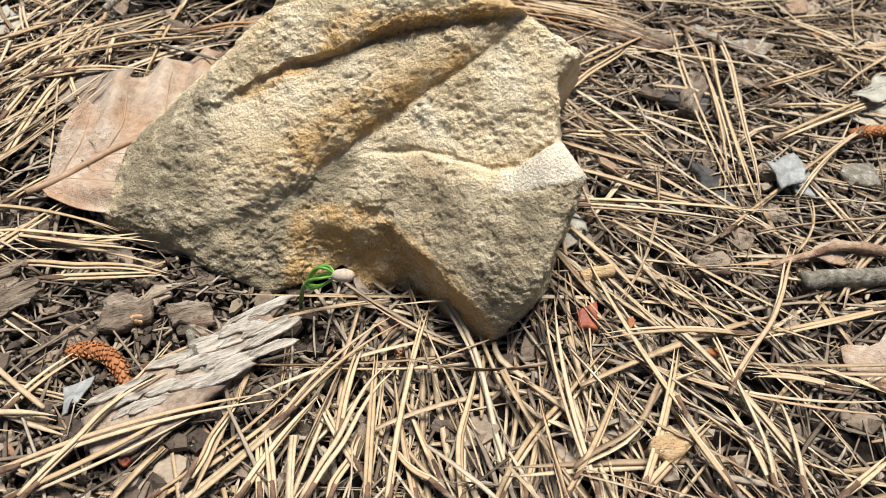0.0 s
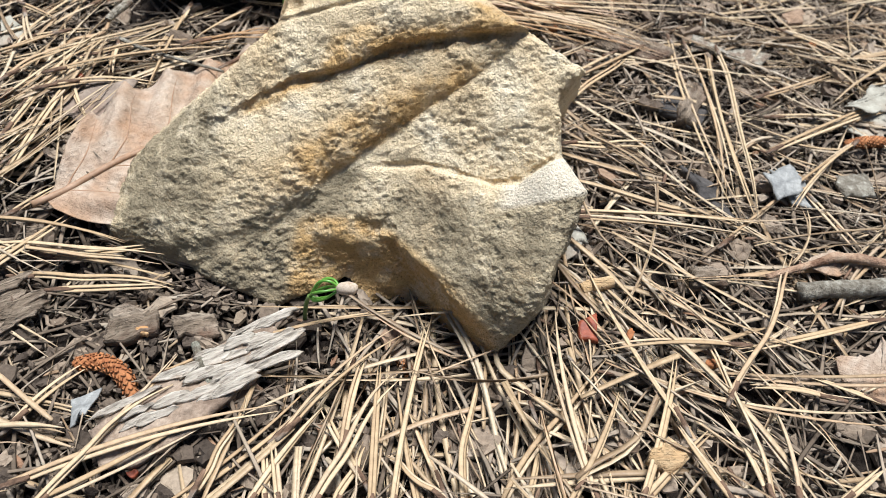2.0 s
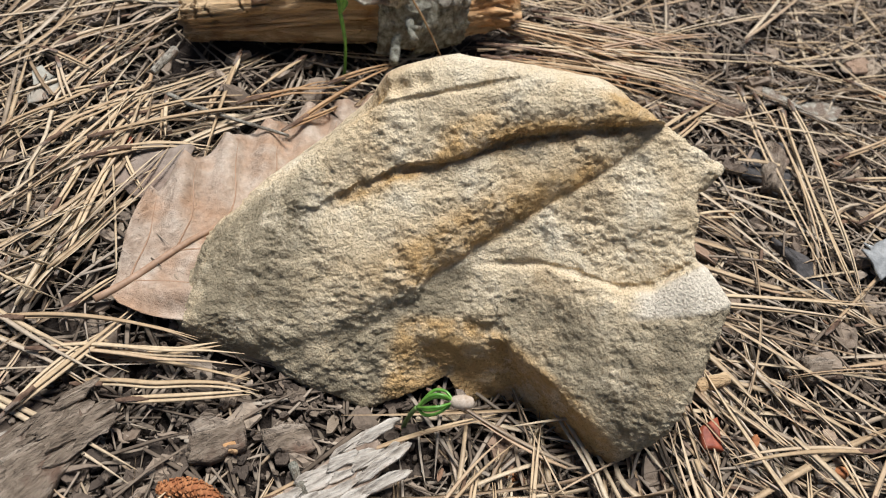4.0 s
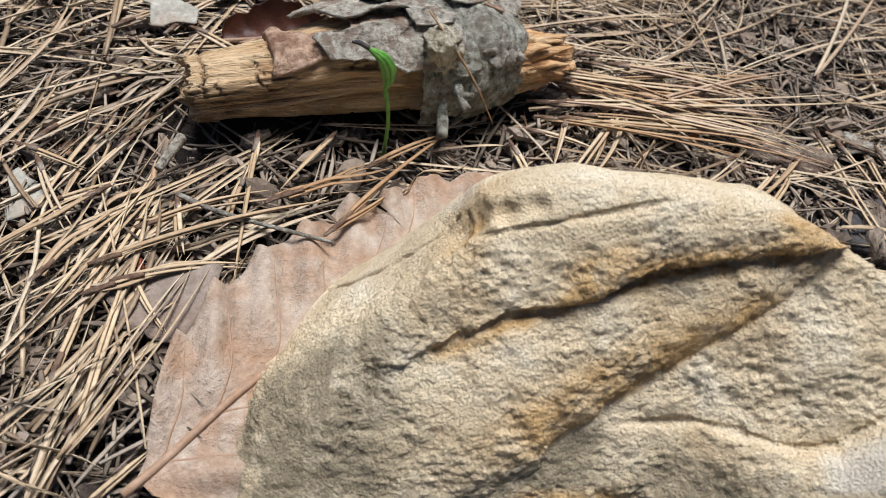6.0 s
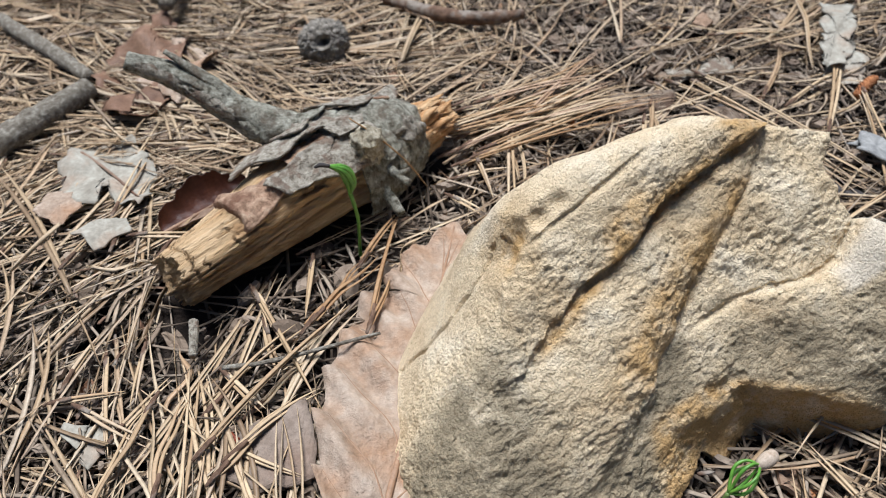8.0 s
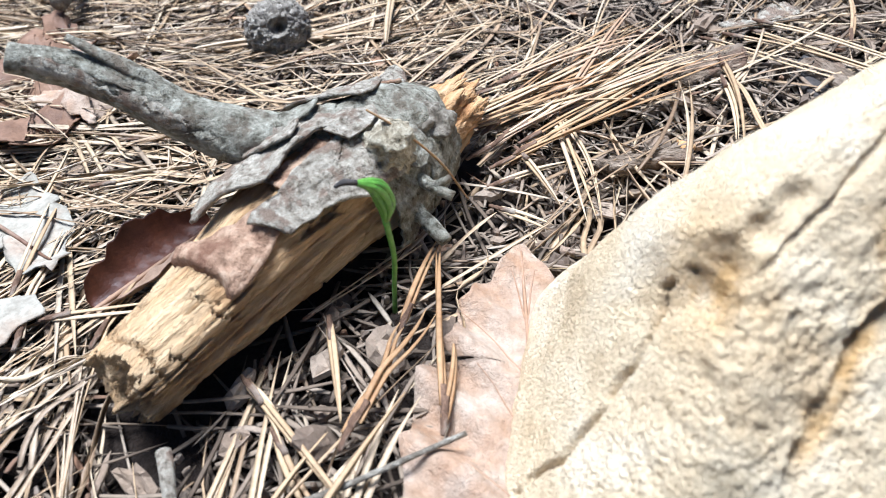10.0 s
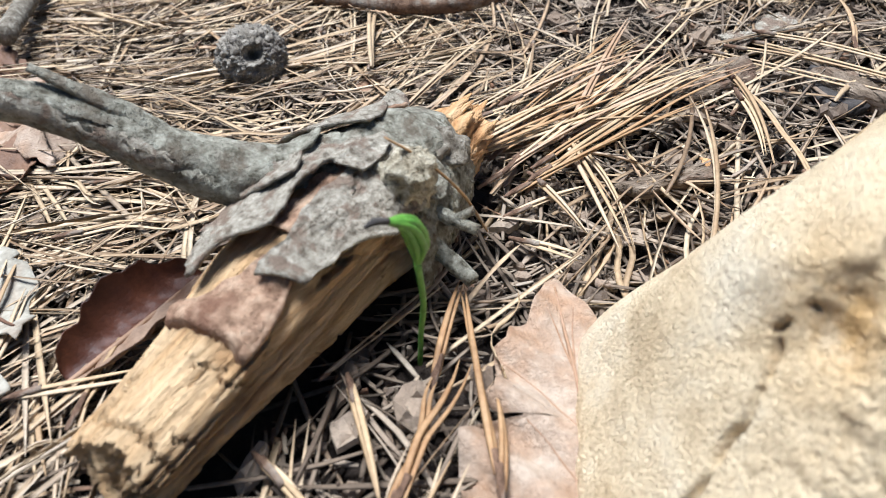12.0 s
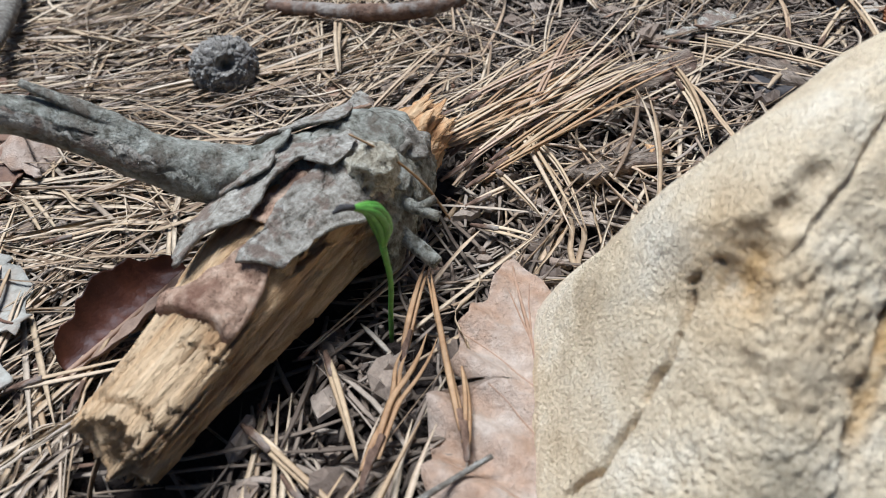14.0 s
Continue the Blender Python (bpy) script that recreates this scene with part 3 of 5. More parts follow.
def log_shell(s0, s1, a0, a1, thick, lift, seed, jag=0.02, ns=40, na=26, widths=(1.0, 1.0), drift=0.0):
    """A plate of bark over part of the log: lift raises its edges off the wood, widths narrow it along its length, drift turns it round the log."""
    verts, faces = [], []
    for level in (1, 0):
        for i in range(ns + 1):
            for j in range(na + 1):
                fi, fj = i / ns, j / na
                w = float(np.interp(fi, np.linspace(0, 1, len(widths)), widths))
                s, a = s0 + (s1 - s0) * fi, (a0 + a1) / 2 + (fj - 0.5) * (a1 - a0) * w + drift * (1 - fi)
                edge = max(abs(2 * fi - 1), abs(2 * fj - 1)) ** 4
                s += edge * jag * (noise.noise(Vector((a * 0.09, seed, fi * 3))) + 0.5 * noise.noise(Vector((a * 0.3, seed, fi * 9))) + 0.15 * noise.noise(Vector((a * 0.8, seed, 2))))
                a += edge * jag * 600 * (noise.noise(Vector((s * 26, seed + 5, fj * 3))) + 0.18 * noise.noise(Vector((s * 80, seed + 5, fj * 9))))
                rough_ = 0.0002 * round(3 * noise.noise(Vector((s * 30, a * 0.12, seed + 4)))) / 1.5 + 0.0007 * noise.noise(Vector((s * 18, a * 0.06, seed))) + 0.0006 * noise.noise(Vector((s * 60, a * 0.2, seed + 1))) + 0.0003 * noise.noise(Vector((s * 170, a * 0.5, seed + 2)))
                off = 0.0006 + level * thick * (1 - 0.15 * edge) + rough_ + lift * (max(0, fj - 0.45) / 0.55) ** 2 + 0.5 * lift * (max(0, 0.35 - fi) / 0.35) ** 2
                verts.append(log_point(s, a, off))
    w, size = na + 1, (ns + 1) * (na + 1)
    for i in range(ns):
        for j in range(na):
            q = (i * w + j, (i + 1) * w + j, (i + 1) * w + j + 1, i * w + j + 1)
            faces.append(q)
            faces.append(tuple(size + k for k in reversed(q)))
    rim = [j for j in range(w)] + [i * w + na for i in range(1, ns + 1)] + [ns * w + j for j in range(na - 1, -1, -1)] + [i * w for i in range(ns - 1, 0, -1)]
    for a, b in zip(rim, rim[1:] + rim[:1]):
        faces.append((a, b, size + b, size + a))
    return verts, faces


def bark_sheet(outline, thick, rise, lift, seed, n=12, jag=0.0007):
    """A loose sheet of bark laid round the log: outline in (s, a), rise off the wood, lift of its free edges."""
    R = 0.0165
    v, f = plate([(q * LOG_LEN, -radians(a) * R) for q, a in outline], thick, 0.0007, seed, n, jag, 0.0)
    m = len(v) // (2 * (n + 1))
    out = []
    for i, (x, y, z) in enumerate(v):
        edge = 1 - ((i // m) % (n + 1)) / (n + 0.6)
        wrinkle = 0.0004 * noise.noise(Vector((x * 260, y * 520, seed))) + 0.0008 * round(2.5 * noise.noise(Vector((x * 110, y * 240, seed + 3)))) / 2.5 + 0.0003 * noise.noise(Vector((x * 800, y * 1400, seed)))
        curl = lift * edge ** 5 * (0.6 + 0.8 * noise.noise(Vector((x * 90, y * 90, seed + 6))))
        out.append(log_point(x / LOG_LEN, -math.degrees(y / R), rise + z + wrinkle + curl))
    return out, [tuple(reversed(q)) for q in f]


def build_log():
    log = empty("rotten_log", pose(LOG_A[0], LOG_A[1], -0.001, 0, 0, LOG_TURN), "rotten yellow pine log with peeling grey bark and a broken branch", "log")
    # fibrous wood, split along the grain into strips and across it into short blocks
    ns, na = 240, 180
    verts, faces = [], []
    for i in range(ns + 1):
        for j in range(na):
            a = 360 * j / na
            ca, sa = math.cos(radians(a)), math.sin(radians(a))
            s = i / ns
            cell = round(2.4 * noise.noise(Vector((ca * 2.2, sa * 2.2, 3))) + 1.3 * noise.noise(Vector((ca * 6, sa * 6, 7)))) / 2
            ragged = 0.018 * cell + 0.010 * noise.noise(Vector((j * 0.7, 1, 7)))
            ragged_r = 0.05 * noise.noise(Vector((ca * 3, sa * 3, 9))) + 0.035 * noise.noise(Vector((j * 0.65, 4, 2)))
            s = s + (0.012 + ragged) * (1 - s) ** 9 - 0.09 * smooth01((s - 0.6) / 0.4) + ragged_r * s ** 6
            j_ = j * 0.4
            strip = round(2.6 * noise.noise(Vector((s * 1.6, j_ * 0.5, 8.5))) + 0.5 * noise.noise(Vector((s * 14, j_ * 0.5, 1.5)))) / 2.6
            fibre = noise.noise(Vector((s * 4, j_ * 1.9, 2.5)))
            split = 1 - abs(noise.noise(Vector((s * 2.2, j_ * 0.62, 0.5)))) / 0.10
            across = 1 - abs(noise.noise(Vector((s * 15 + 0.25 * strip + 0.3 * fibre, j_ * 0.12, 4.4)))) / 0.05
            patch = float(smooth01(0.35 + 2.4 * noise.noise(Vector((s * 7, j_ * 0.25, 6.6)))))
            off = 0.0015 * strip * (0.35 if a < 55 or a > 310 else 1.0) + 0.0005 * fibre + 0.0003 * noise.noise(Vector((s * 9, j_ * 4.1, 5)))
            off -= 0.0020 * max(0.0, split) * patch + 0.0030 * max(0.0, across) * patch
            # a ledge along the lower flank, where the outer layer has fallen away
            off -= 0.0042 * float(smooth01((a - 53 - 8 * noise.noise(Vector((s * 7, 0, 3)))) / 5) * smooth01((96 - a) / 5) * smooth01((0.62 - s) / 0.1))
            off -= 0.0055 * float(smooth01((a - 74) / 20) * smooth01((215 - a) / 30) * smooth01((0.70 - s) / 0.15))
            # a jagged crack across the top near the open end
            top = float(smooth01((50 - abs(((a + 180) % 360 - 180) - 14)) / 10))
            gap = s - 0.046 - 0.020 * noise.noise(Vector((j * 0.09, 2.0, 1.5))) - 0.010 * noise.noise(Vector((j * 0.45, 2.0, 3.5)))
            off -= 0.0017 * top * math.exp(-(gap / 0.0034) ** 2)
            verts.append(log_point(s, a, off))
    for i in range(ns):
        for j in range(na):
            k = (j + 1) % na
            faces.append((i * na + j, i * na + k, (i + 1) * na + k, (i + 1) * na + j))
    for i, depth in ((0, 0.002), (ns, -0.003)):
        prev = [i * na + j for j in range(na)]
        for ring in range(1, 19):
            f = 1 - ring / 18.5
            row = []
            for j in range(na):
                q = np.array(verts[i * na + j])
                c = np.array((q[0], 0, log_c(min(max(q[0] / LOG_LEN, 0), 1))))
                p = c + (q - c) * f
                block = round(2.5 * noise.noise(Vector((p[1] * 120, p[2] * 200, i + 0.5)))) / 2.5
                p[0] = q[0] * f ** 0.5 + (1 - f ** 0.5) * (LOG_LEN * 0.9 if i else -0.0055) + min(1.0, 5 * (1 - f)) * (depth + 0.0030 * block + 0.0012 * noise.noise(Vector((p[1] * 500, p[2] * 500, i))))
                row.append(len(verts))
                verts.append(p)
            for j in range(na):
                k = (j + 1) % na
                q = (prev[j], prev[k], row[k], row[j])
                faces.append(q if i else q[::-1])
            prev = row
        faces.append(tuple(prev))
    mesh_object("wood", verts, faces, M_WOOD, log, label="crumbling yellow-tan wood with split grain")
    flat = (1.0, 1.0)
    for s0, s1, a0, a1, thick, lift, jag, widths, drift, mat, name in (
            (0.40, 0.68, -6, 15, 0.0008, 0.0, 0.006, flat, 0, M_BARK_IN, "inner_bark"),
            (0.55, 0.74, 44, 112, 0.0008, 0.0004, 0.010, flat, 0, M_LIMB, "bark_plate"),
            (0.68, 0.84, 28, 150, 0.0014, 0.0004, 0.014, flat, 0, M_LIMB, "bark_plate"),
            (0.50, 0.82, -165, -60, 0.0014, 0.0004, 0.010, flat, 0, M_LIMB, "bark_plate")):
        v, f = log_shell(s0, s1, a0, a1, thick, lift, s0 * 40 + a0, jag, 72, 48, widths, drift)
        mesh_object(name, v, f, mat, log)
    # a thick step of reddish inner bark, with its broken end towards the open wood
    v, f = bark_sheet([(0.196, -27), (0.199, -22), (0.203, -8), (0.202, 10), (0.207, 24), (0.199, 37), (0.200, 43), (0.24, 43), (0.29, 39), (0.36, 30), (0.36, 14), (0.30, 4), (0.245, -12), (0.215, -27)], 0.0038, 0.0006, 0.0, 3.3, 18, 0.0004)
    mesh_object("inner_bark", v, f, M_BARK_IN, log, label="reddish-brown step of inner bark")
    # the two great peeling plates: one over the crown, one running back into the branch
    v, f = bark_sheet([(0.298, 14), (0.308, 22), (0.325, 31), (0.335, 38), (0.381, 42), (0.415, 41), (0.44, 44), (0.50, 55), (0.58, 56), (0.645, 48), (0.67, 32), (0.66, 16), (0.60, 11), (0.526, 10.5), (0.474, 10), (0.423, 12), (0.377, 13.5), (0.337, 14)], 0.0012, 0.0034, 0.0012, 7.7, 14, 0.0008)
    mesh_object("bark_plate", v, f, M_BARK, log, label="grey jagged plate of peeling bark")
    v, f = bark_sheet([(0.258, -20), (0.275, -27), (0.317, -34), (0.39, -44), (0.46, -60), (0.56, -72), (0.68, -66), (0.72, -40), (0.70, -10), (0.62, 2), (0.557, 7), (0.53, 1), (0.483, -1), (0.444, 0), (0.382, 1), (0.355, -4), (0.325, -13), (0.275, -16)], 0.0012, 0.0036, 0.0014, 9.1, 16, 0.0008)
    mesh_object("bark_plate", v, f, M_BARK, log, label="grey tongue of bark peeling from the branch")
    for outline, rise, mat, key in (
            ([(0.56, -44), (0.60, -20), (0.635, -4), (0.655, 2), (0.70, 2), (0.745, -4), (0.77, -16), (0.73, -34), (0.65, -46)], 0.0062, M_BARK, 1.0),
            ([(0.48, -52), (0.50, -26), (0.55, -12), (0.60, -16), (0.62, -40), (0.55, -58)], 0.0052, M_LIMB, 2.0),
            ([(0.53, 8), (0.54, 20), (0.58, 24), (0.64, 20), (0.66, 10), (0.60, 4)], 0.0046, M_BARK, 3.0),
            ([(0.60, 36), (0.615, 56), (0.66, 62), (0.71, 54), (0.70, 36), (0.65, 30)], 0.0030, M_LIMB, 4.0),
            ([(0.42, -30), (0.44, -14), (0.49, -6), (0.53, -12), (0.52, -32), (0.46, -40)], 0.0046, M_BARK, 5.0)):
        v, f = bark_sheet(outline, 0.0009, rise, 0.0010, key * 3.1, 9, 0.0007)
        mesh_object("bark_scale", v, f, mat, log)
    for outline, rise, key in (([(0.735, -6), (0.74, 10), (0.78, 14), (0.80, 0), (0.78, -12)], 0.0046, 1.0), ([(0.675, 4), (0.685, 22), (0.72, 28), (0.745, 14), (0.73, 2)], 0.0034, 2.0), ([(0.77, -34), (0.775, -14), (0.81, -8), (0.83, -26), (0.81, -38)], 0.0052, 3.0)):
        v, f = bark_sheet(outline, 0.0013, rise - 0.0012, 0.0006, key * 5.3, 8, 0.0009)
        mesh_object("inner_bark", v, f, M_BARK_IN, log)
    inv = log.matrix_world.inverted()
    def local(pts):
        return [tuple(inv @ Vector(p)) for p in pts]
    # branch, flaring where it leaves the log, with a split tip
    v, f = join(tube(local([(-0.004, 0.283, 0.017), (-0.018, 0.277, 0.021), (-0.034, 0.2775, 0.0235), (-0.0455, 0.285, 0.0275), (-0.058, 0.2965, 0.036), (-0.0715, 0.3115, 0.0485), (-0.0835, 0.319, 0.0555)]),
                     [0.0085, 0.0125, 0.0116, 0.0082, 0.0055, 0.0044, 0.0033], 72, 170, 1.0, 0.07, 1.0, 170, True, 0.10),
                tube(local([(-0.057, 0.2965, 0.0385), (-0.0625, 0.3035, 0.0465), (-0.0722, 0.3135, 0.0572)]), [0.0028, 0.0025, 0.0011], 16, 24, 0.7, 0.25, 2.0))
    mesh_object("branch", v, f, M_LIMB, log, label="grey broken side branch with a split tip")
    # thin scales of bark that lie close along the branch
    way = catmull([np.array(q) for q in local([(-0.030, 0.277, 0.0230), (-0.0455, 0.285, 0.0275), (-0.058, 0.2965, 0.036), (-0.0715, 0.3115, 0.0485), (-0.0835, 0.319, 0.0555)])], 60)
    rnd = random.Random(12)
    for k in range(13):
        i0, turn, wide = rnd.randrange(0, 44), rnd.uniform(-2.4, 2.0), rnd.uniform(0.25, 0.6)
        long = rnd.uniform(6, 15)
        rows, cols = 12, 8
        v, f = [], []
        for level in (1, 0):
            for m in range(rows + 1):
                for c in range(cols + 1):
                    g, w = 2 * m / rows - 1, 2 * c / cols - 1
                    i = i0 + long * (m / rows) + 1.6 * noise.noise(Vector((c * 0.5, k, 2)))
                    lo = int(min(max(i, 0), 58))
                    at = way[lo] + (way[lo + 1] - way[lo]) * (min(max(i, 0), 59) - lo)
                    tan = way[lo + 1] - way[lo]
                    tan = tan / np.linalg.norm(tan)
                    side = np.cross(tan, (0, 0, 1.0))
                    side /= np.linalg.norm(side)
                    up = np.cross(side, tan)
                    th = turn + w * wide * (1 - 0.55 * g * g) + 0.25 * noise.noise(Vector((m * 0.8, k, 5)))
                    r = float(np.interp(i, [0, 14, 30, 45, 59], [0.0120, 0.0085, 0.0056, 0.0044, 0.0033])) + 0.00005 + level * 0.0003 * (1 - 0.6 * max(abs(g), abs(w)) ** 4) + 0.0004 * max(0, g) ** 3
                    v.append(at + (up * math.cos(th) + side * math.sin(th)) * r)
        w, size = cols + 1, (rows + 1) * (cols + 1)
        for m in range(rows):
            for c in range(cols):
                q = (m * w + c, (m + 1) * w + c, (m + 1) * w + c + 1, m * w + c + 1)
                f += [q[::-1], tuple(size + e for e in q)]
        rim = list(range(w)) + [m * w + cols for m in range(1, rows + 1)] + [rows * w + c for c in range(cols - 1, -1, -1)] + [m * w for m in range(rows - 1, 0, -1)]
        f += [(b, a, size + a, size + b) for a, b in zip(rim, rim[1:] + rim[:1])]
        mesh_object("bark_scale", v, f, rnd.choice((M_LIMB, M_BARK, M_LIMB)), log)
    v, f = tube(local([(-0.029, 0.262, 0.014), (-0.029, 0.254, 0.0125), (-0.0295, 0.2465, 0.0095)]), [0.0028, 0.0018, 0.0017], 10, 14, 1.0, 0.25, 3.0)
    mesh_object("twig_stub", v, f, M_LIMB, log)
    v, f = join(tube(local([(-0.025, 0.262, 0.019), (-0.0245, 0.255, 0.0185), (-0.0225, 0.2505, 0.0165)]), [0.0019, 0.0014, 0.0012], 8, 12, 1.0, 0.25, 4.0),
                tube(local([(-0.0245, 0.255, 0.0185), (-0.021, 0.2525, 0.0205)]), [0.0012, 0.0009], 7, 6, 1.0, 0.25, 5.0))
    mesh_object("twig_stub", v, f, M_LIMB, log)
    knot = np.array(local([(-0.0315, 0.2595, 0.0325)])[0])
    axis = np.array(local([(-0.0330, 0.2545, 0.0385)])[0]) - knot
    axis /= np.linalg.norm(axis)
    v, f = tube([knot - axis * 0.006, knot + axis * 0.0012, knot + axis * 0.0046, knot + axis * 0.0056, knot + axis * 0.0022], [0.0062, 0.0046, 0.0038, 0.0026, 0.0011], 36, 40, 1.0, 0.5, 6.0, 600)
    mesh_object("knot", v, f, M_KNOT, log, label="pale round branch knot")
    # a long splint along the lower flank
    v, f = tube([log_point(0.03, 80, -0.0050), log_point(0.20, 82, -0.0048), log_point(0.40, 74, -0.0052)], [0.0012, 0.0022, 0.0010], 10, 40, 0.45, 0.35, 7.0)
    mesh_object("splint", v, f, M_WOOD, log)
    # crumbling broken end: blocks and splinters of orange heartwood, a lichened lump below
    v, f = [], []
    ns, na = 60, 120
    for i in range(ns + 1):
        for j in range(na):
            th = 2 * math.pi * j / na
            g = i / ns
            r = 0.0125 * (1 - 0.62 * g ** 1.3) if i < ns else 0.0004
            r += 0.0016 * round(2.4 * noise.noise(Vector((g * 1.6, 2.2 * math.cos(th), 2.2 * math.sin(th))))) / 2.4 + 0.0013 * noise.noise(Vector((g * 3.5, 6 * math.cos(th), 6 * math.sin(th)))) + 0.0007 * noise.noise(Vector((g * 12, 14 * math.cos(th), 14 * math.sin(th))))
            long = 0.031 * g * (1 + 0.30 * noise.noise(Vector((3.5 * math.cos(th), 3.5 * math.sin(th), 2))) + 0.22 * noise.noise(Vector((9 * math.cos(th), 9 * math.sin(th), 5))))
            v.append((LOG_LEN * 0.74 + long, -0.001 - r * math.sin(th), 0.0150 - 0.0025 * g + r * math.cos(th) * 0.95))
    for i in range(ns):
        for j in range(na):
            k = (j + 1) % na
            f.append((i * na + j, i * na + k, (i + 1) * na + k, (i + 1) * na + j))
    f.append(tuple(ns * na + j for j in range(na)))
    mesh_object("heartwood", v, f, M_CORE, log, label="crumbling orange-tan broken heartwood")
    v, f = tube([log_point(0.70, 40, -0.003), log_point(0.76, 42, 0.0005), log_point(0.83, 46, 0.0)], [0.0036, 0.0056, 0.0030], 48, 60, 0.9, 0.6, 4.0, 420)
    mesh_object("lichened_lump", v, f, M_LICHEN, log, label="grey-green lichened lump of bark")
    v, f = plate([(0, -0.004), (0.008, -0.0045), (0.014, -0.003), (0.017, 0.002), (0.010, 0.003), (0, 0.003)], 0.0010, 0.002, 4, 8)
    ob = mesh_object("bark_flap", v, f, M_BARK, log)
    ob.matrix_local = pose(LOG_LEN * 0.76, 0.008, 0.0262, 24, -3, 12)
    rnd = random.Random(5)
    for k in range(26):
        a = rnd.uniform(-60, 110)
        p = log_point(0.86, a, -0.002 - rnd.random() * 0.004)
        q = p + np.array((rnd.uniform(0.006, 0.018), rnd.uniform(-0.003, 0.002), rnd.uniform(-0.003, 0.004)))
        v, f = tube([p, (p + q) / 2 + np.array((0, 0, 0.001)), q], [0.0024, 0.0019, 0.0004], 7, 12, 0.6, 0.5, k, 700)
        mesh_object("splinter", v, f, M_CORE, log)


build_log()


# ---- oak leaf under the rock ----
def build_leaf():
    leaf = empty("oak_leaf", pose(-0.103, 0.150, 0.003, 0, 0, 44.4), "large dry pinkish-brown oak leaf pinned under the rock", "leaf")
    left = [(0, 1), (4, 3), (7, 6), (12, 10), (19, 15), (26.5, 20), (27.2, 18), (33, 20), (40.6, 23.8), (41.6, 21.4), (49, 23.4), (56, 26.2), (57.2, 23.6), (65, 24.6), (71.5, 26), (72.6, 23.4), (80, 23.8), (87, 23.2),
            (88.6, 20.5), (89.0, 11), (89.4, 11.4), (90.6, 15.5), (92.4, 17.4), (94, 18.4), (95, 15.8), (100, 15), (106, 15), (107, 12.2), (111.5, 11), (112.5, 7.4), (118, 5), (126, 0.5)]
    right = [(0, 4), (3, 10), (9, 17), (14, 22), (40, 26), (80, 22), (110, 10), (126, 0.5)]
    def height(x, y):
        return 0.0035 * math.sin(x * 60) * (y / 0.025) + 0.0019 * math.sin((x - 0.9 * abs(y)) * 405) * min(1.0, abs(y) / 0.012) + 0.16 * abs(y) * (1 if y > 0 else -0.1) + 0.0015 * noise.noise(Vector((x * 70, y * 70, 2))) - 0.0018 * math.exp(-(x / 0.015) ** 2)
    na, nb = 320, 16
    verts, faces = [], []
    for level in (0.00016, -0.00016):
        for i in range(na + 1):
            x = 126.0 * i / na
            wl, wr = float(np.interp(x, *zip(*left))), float(np.interp(x, *zip(*right)))
            for j in range(-nb, nb + 1):
                y = (wl if j > 0 else wr) * j / nb
                verts.append((x / 1000, y / 1000, height(x / 1000, y / 1000) + level))
    w, size = 2 * nb + 1, (na + 1) * (2 * nb + 1)
    for i in range(na):
        for j in range(w - 1):
            q = (i * w + j, (i + 1) * w + j, (i + 1) * w + j + 1, i * w + j + 1)
            faces += [q, tuple(size + k for k in reversed(q))]
    rim = list(range(w)) + [i * w + w - 1 for i in range(1, na + 1)] + [na * w + j for j in range(w - 2, -1, -1)] + [i * w for i in range(na - 1, 0, -1)]
    faces += [(a, b, size + b, size + a) for a, b in zip(rim, rim[1:] + rim[:1])]
    mesh_object("blade", verts, faces, M_LEAF, leaf)
    v, f = tube([(x, 0, height(x, 0) + 0.0002) for x in np.linspace(-0.004, 0.122, 14)], [0.0011, 0.0008, 0.0003], 6, 40)
    mesh_object("midrib", v, f, M_VEIN, leaf, label="raised orange-brown midrib")
    for k in range(7):
        for side, prof in ((1, left), (-1, right)):
            x0 = 0.0055 + 0.0155 * k
            pts = []
            for q in np.linspace(0, 0.94, 6):
                x = x0 + q * 0.022
                wy = float(np.interp(x0 * 1000 + 22, *zip(*prof))) / 1000
                y = side * wy * (q ** 1.3 + 0.03 * math.sin(q * 9 + k))
                pts.append((x, y, height(x, y) + 0.00012))
            v, f = tube(pts, [0.0003, 0.00012], 5, 14)
            mesh_object("vein", v, f, M_VEIN, leaf)


build_leaf()


# ---- pine seedlings ----
def build_seedling_front():
    s = empty("pine_seedling", pose(-0.025, 0.119, -0.012), "green pine seedling still wearing its seed coat", "seedling")
    v, f = tube([(0, 0, 0), (0.0004, -0.0004, 0.007), (0.0012, -0.0012, 0.0135), (0.0022, -0.0014, 0.0172)], [0.0007, 0.00062, 0.0006, 0.0006], 8, 14)
    mesh_object("stem", v, f, M_STEM, s)
    for k in range(6):
        a = 2 * math.pi * k / 6 + 0.4
        bow = np.array((0.3 * math.cos(a), math.cos(a) * 0.9, math.sin(a))) * 0.0031
        v, f = tube([(0.0022, -0.0014, 0.0170), np.array((0.0048, -0.0016, 0.0200)) + bow, np.array((0.0078, -0.0020, 0.0215)) + bow * 0.9, (0.0106, -0.0024, 0.0224)], [0.00036, 0.00045, 0.0004, 0.0003], 7, 18)
        mesh_object("cotyledon", v, f, M_GREEN, s)
    v, f = tube([(0.0096, -0.0024, 0.0222), (0.0108, -0.0025, 0.0226), (0.0128, -0.0028, 0.0232), (0.0146, -0.0030, 0.0234), (0.0153, -0.0031, 0.0234)], [0.0008, 0.0016, 0.0019, 0.0014, 0.0004], 14, 20)
    mesh_object("seed_coat", v, f, M_SEED, s, label="pale beige oval seed coat")


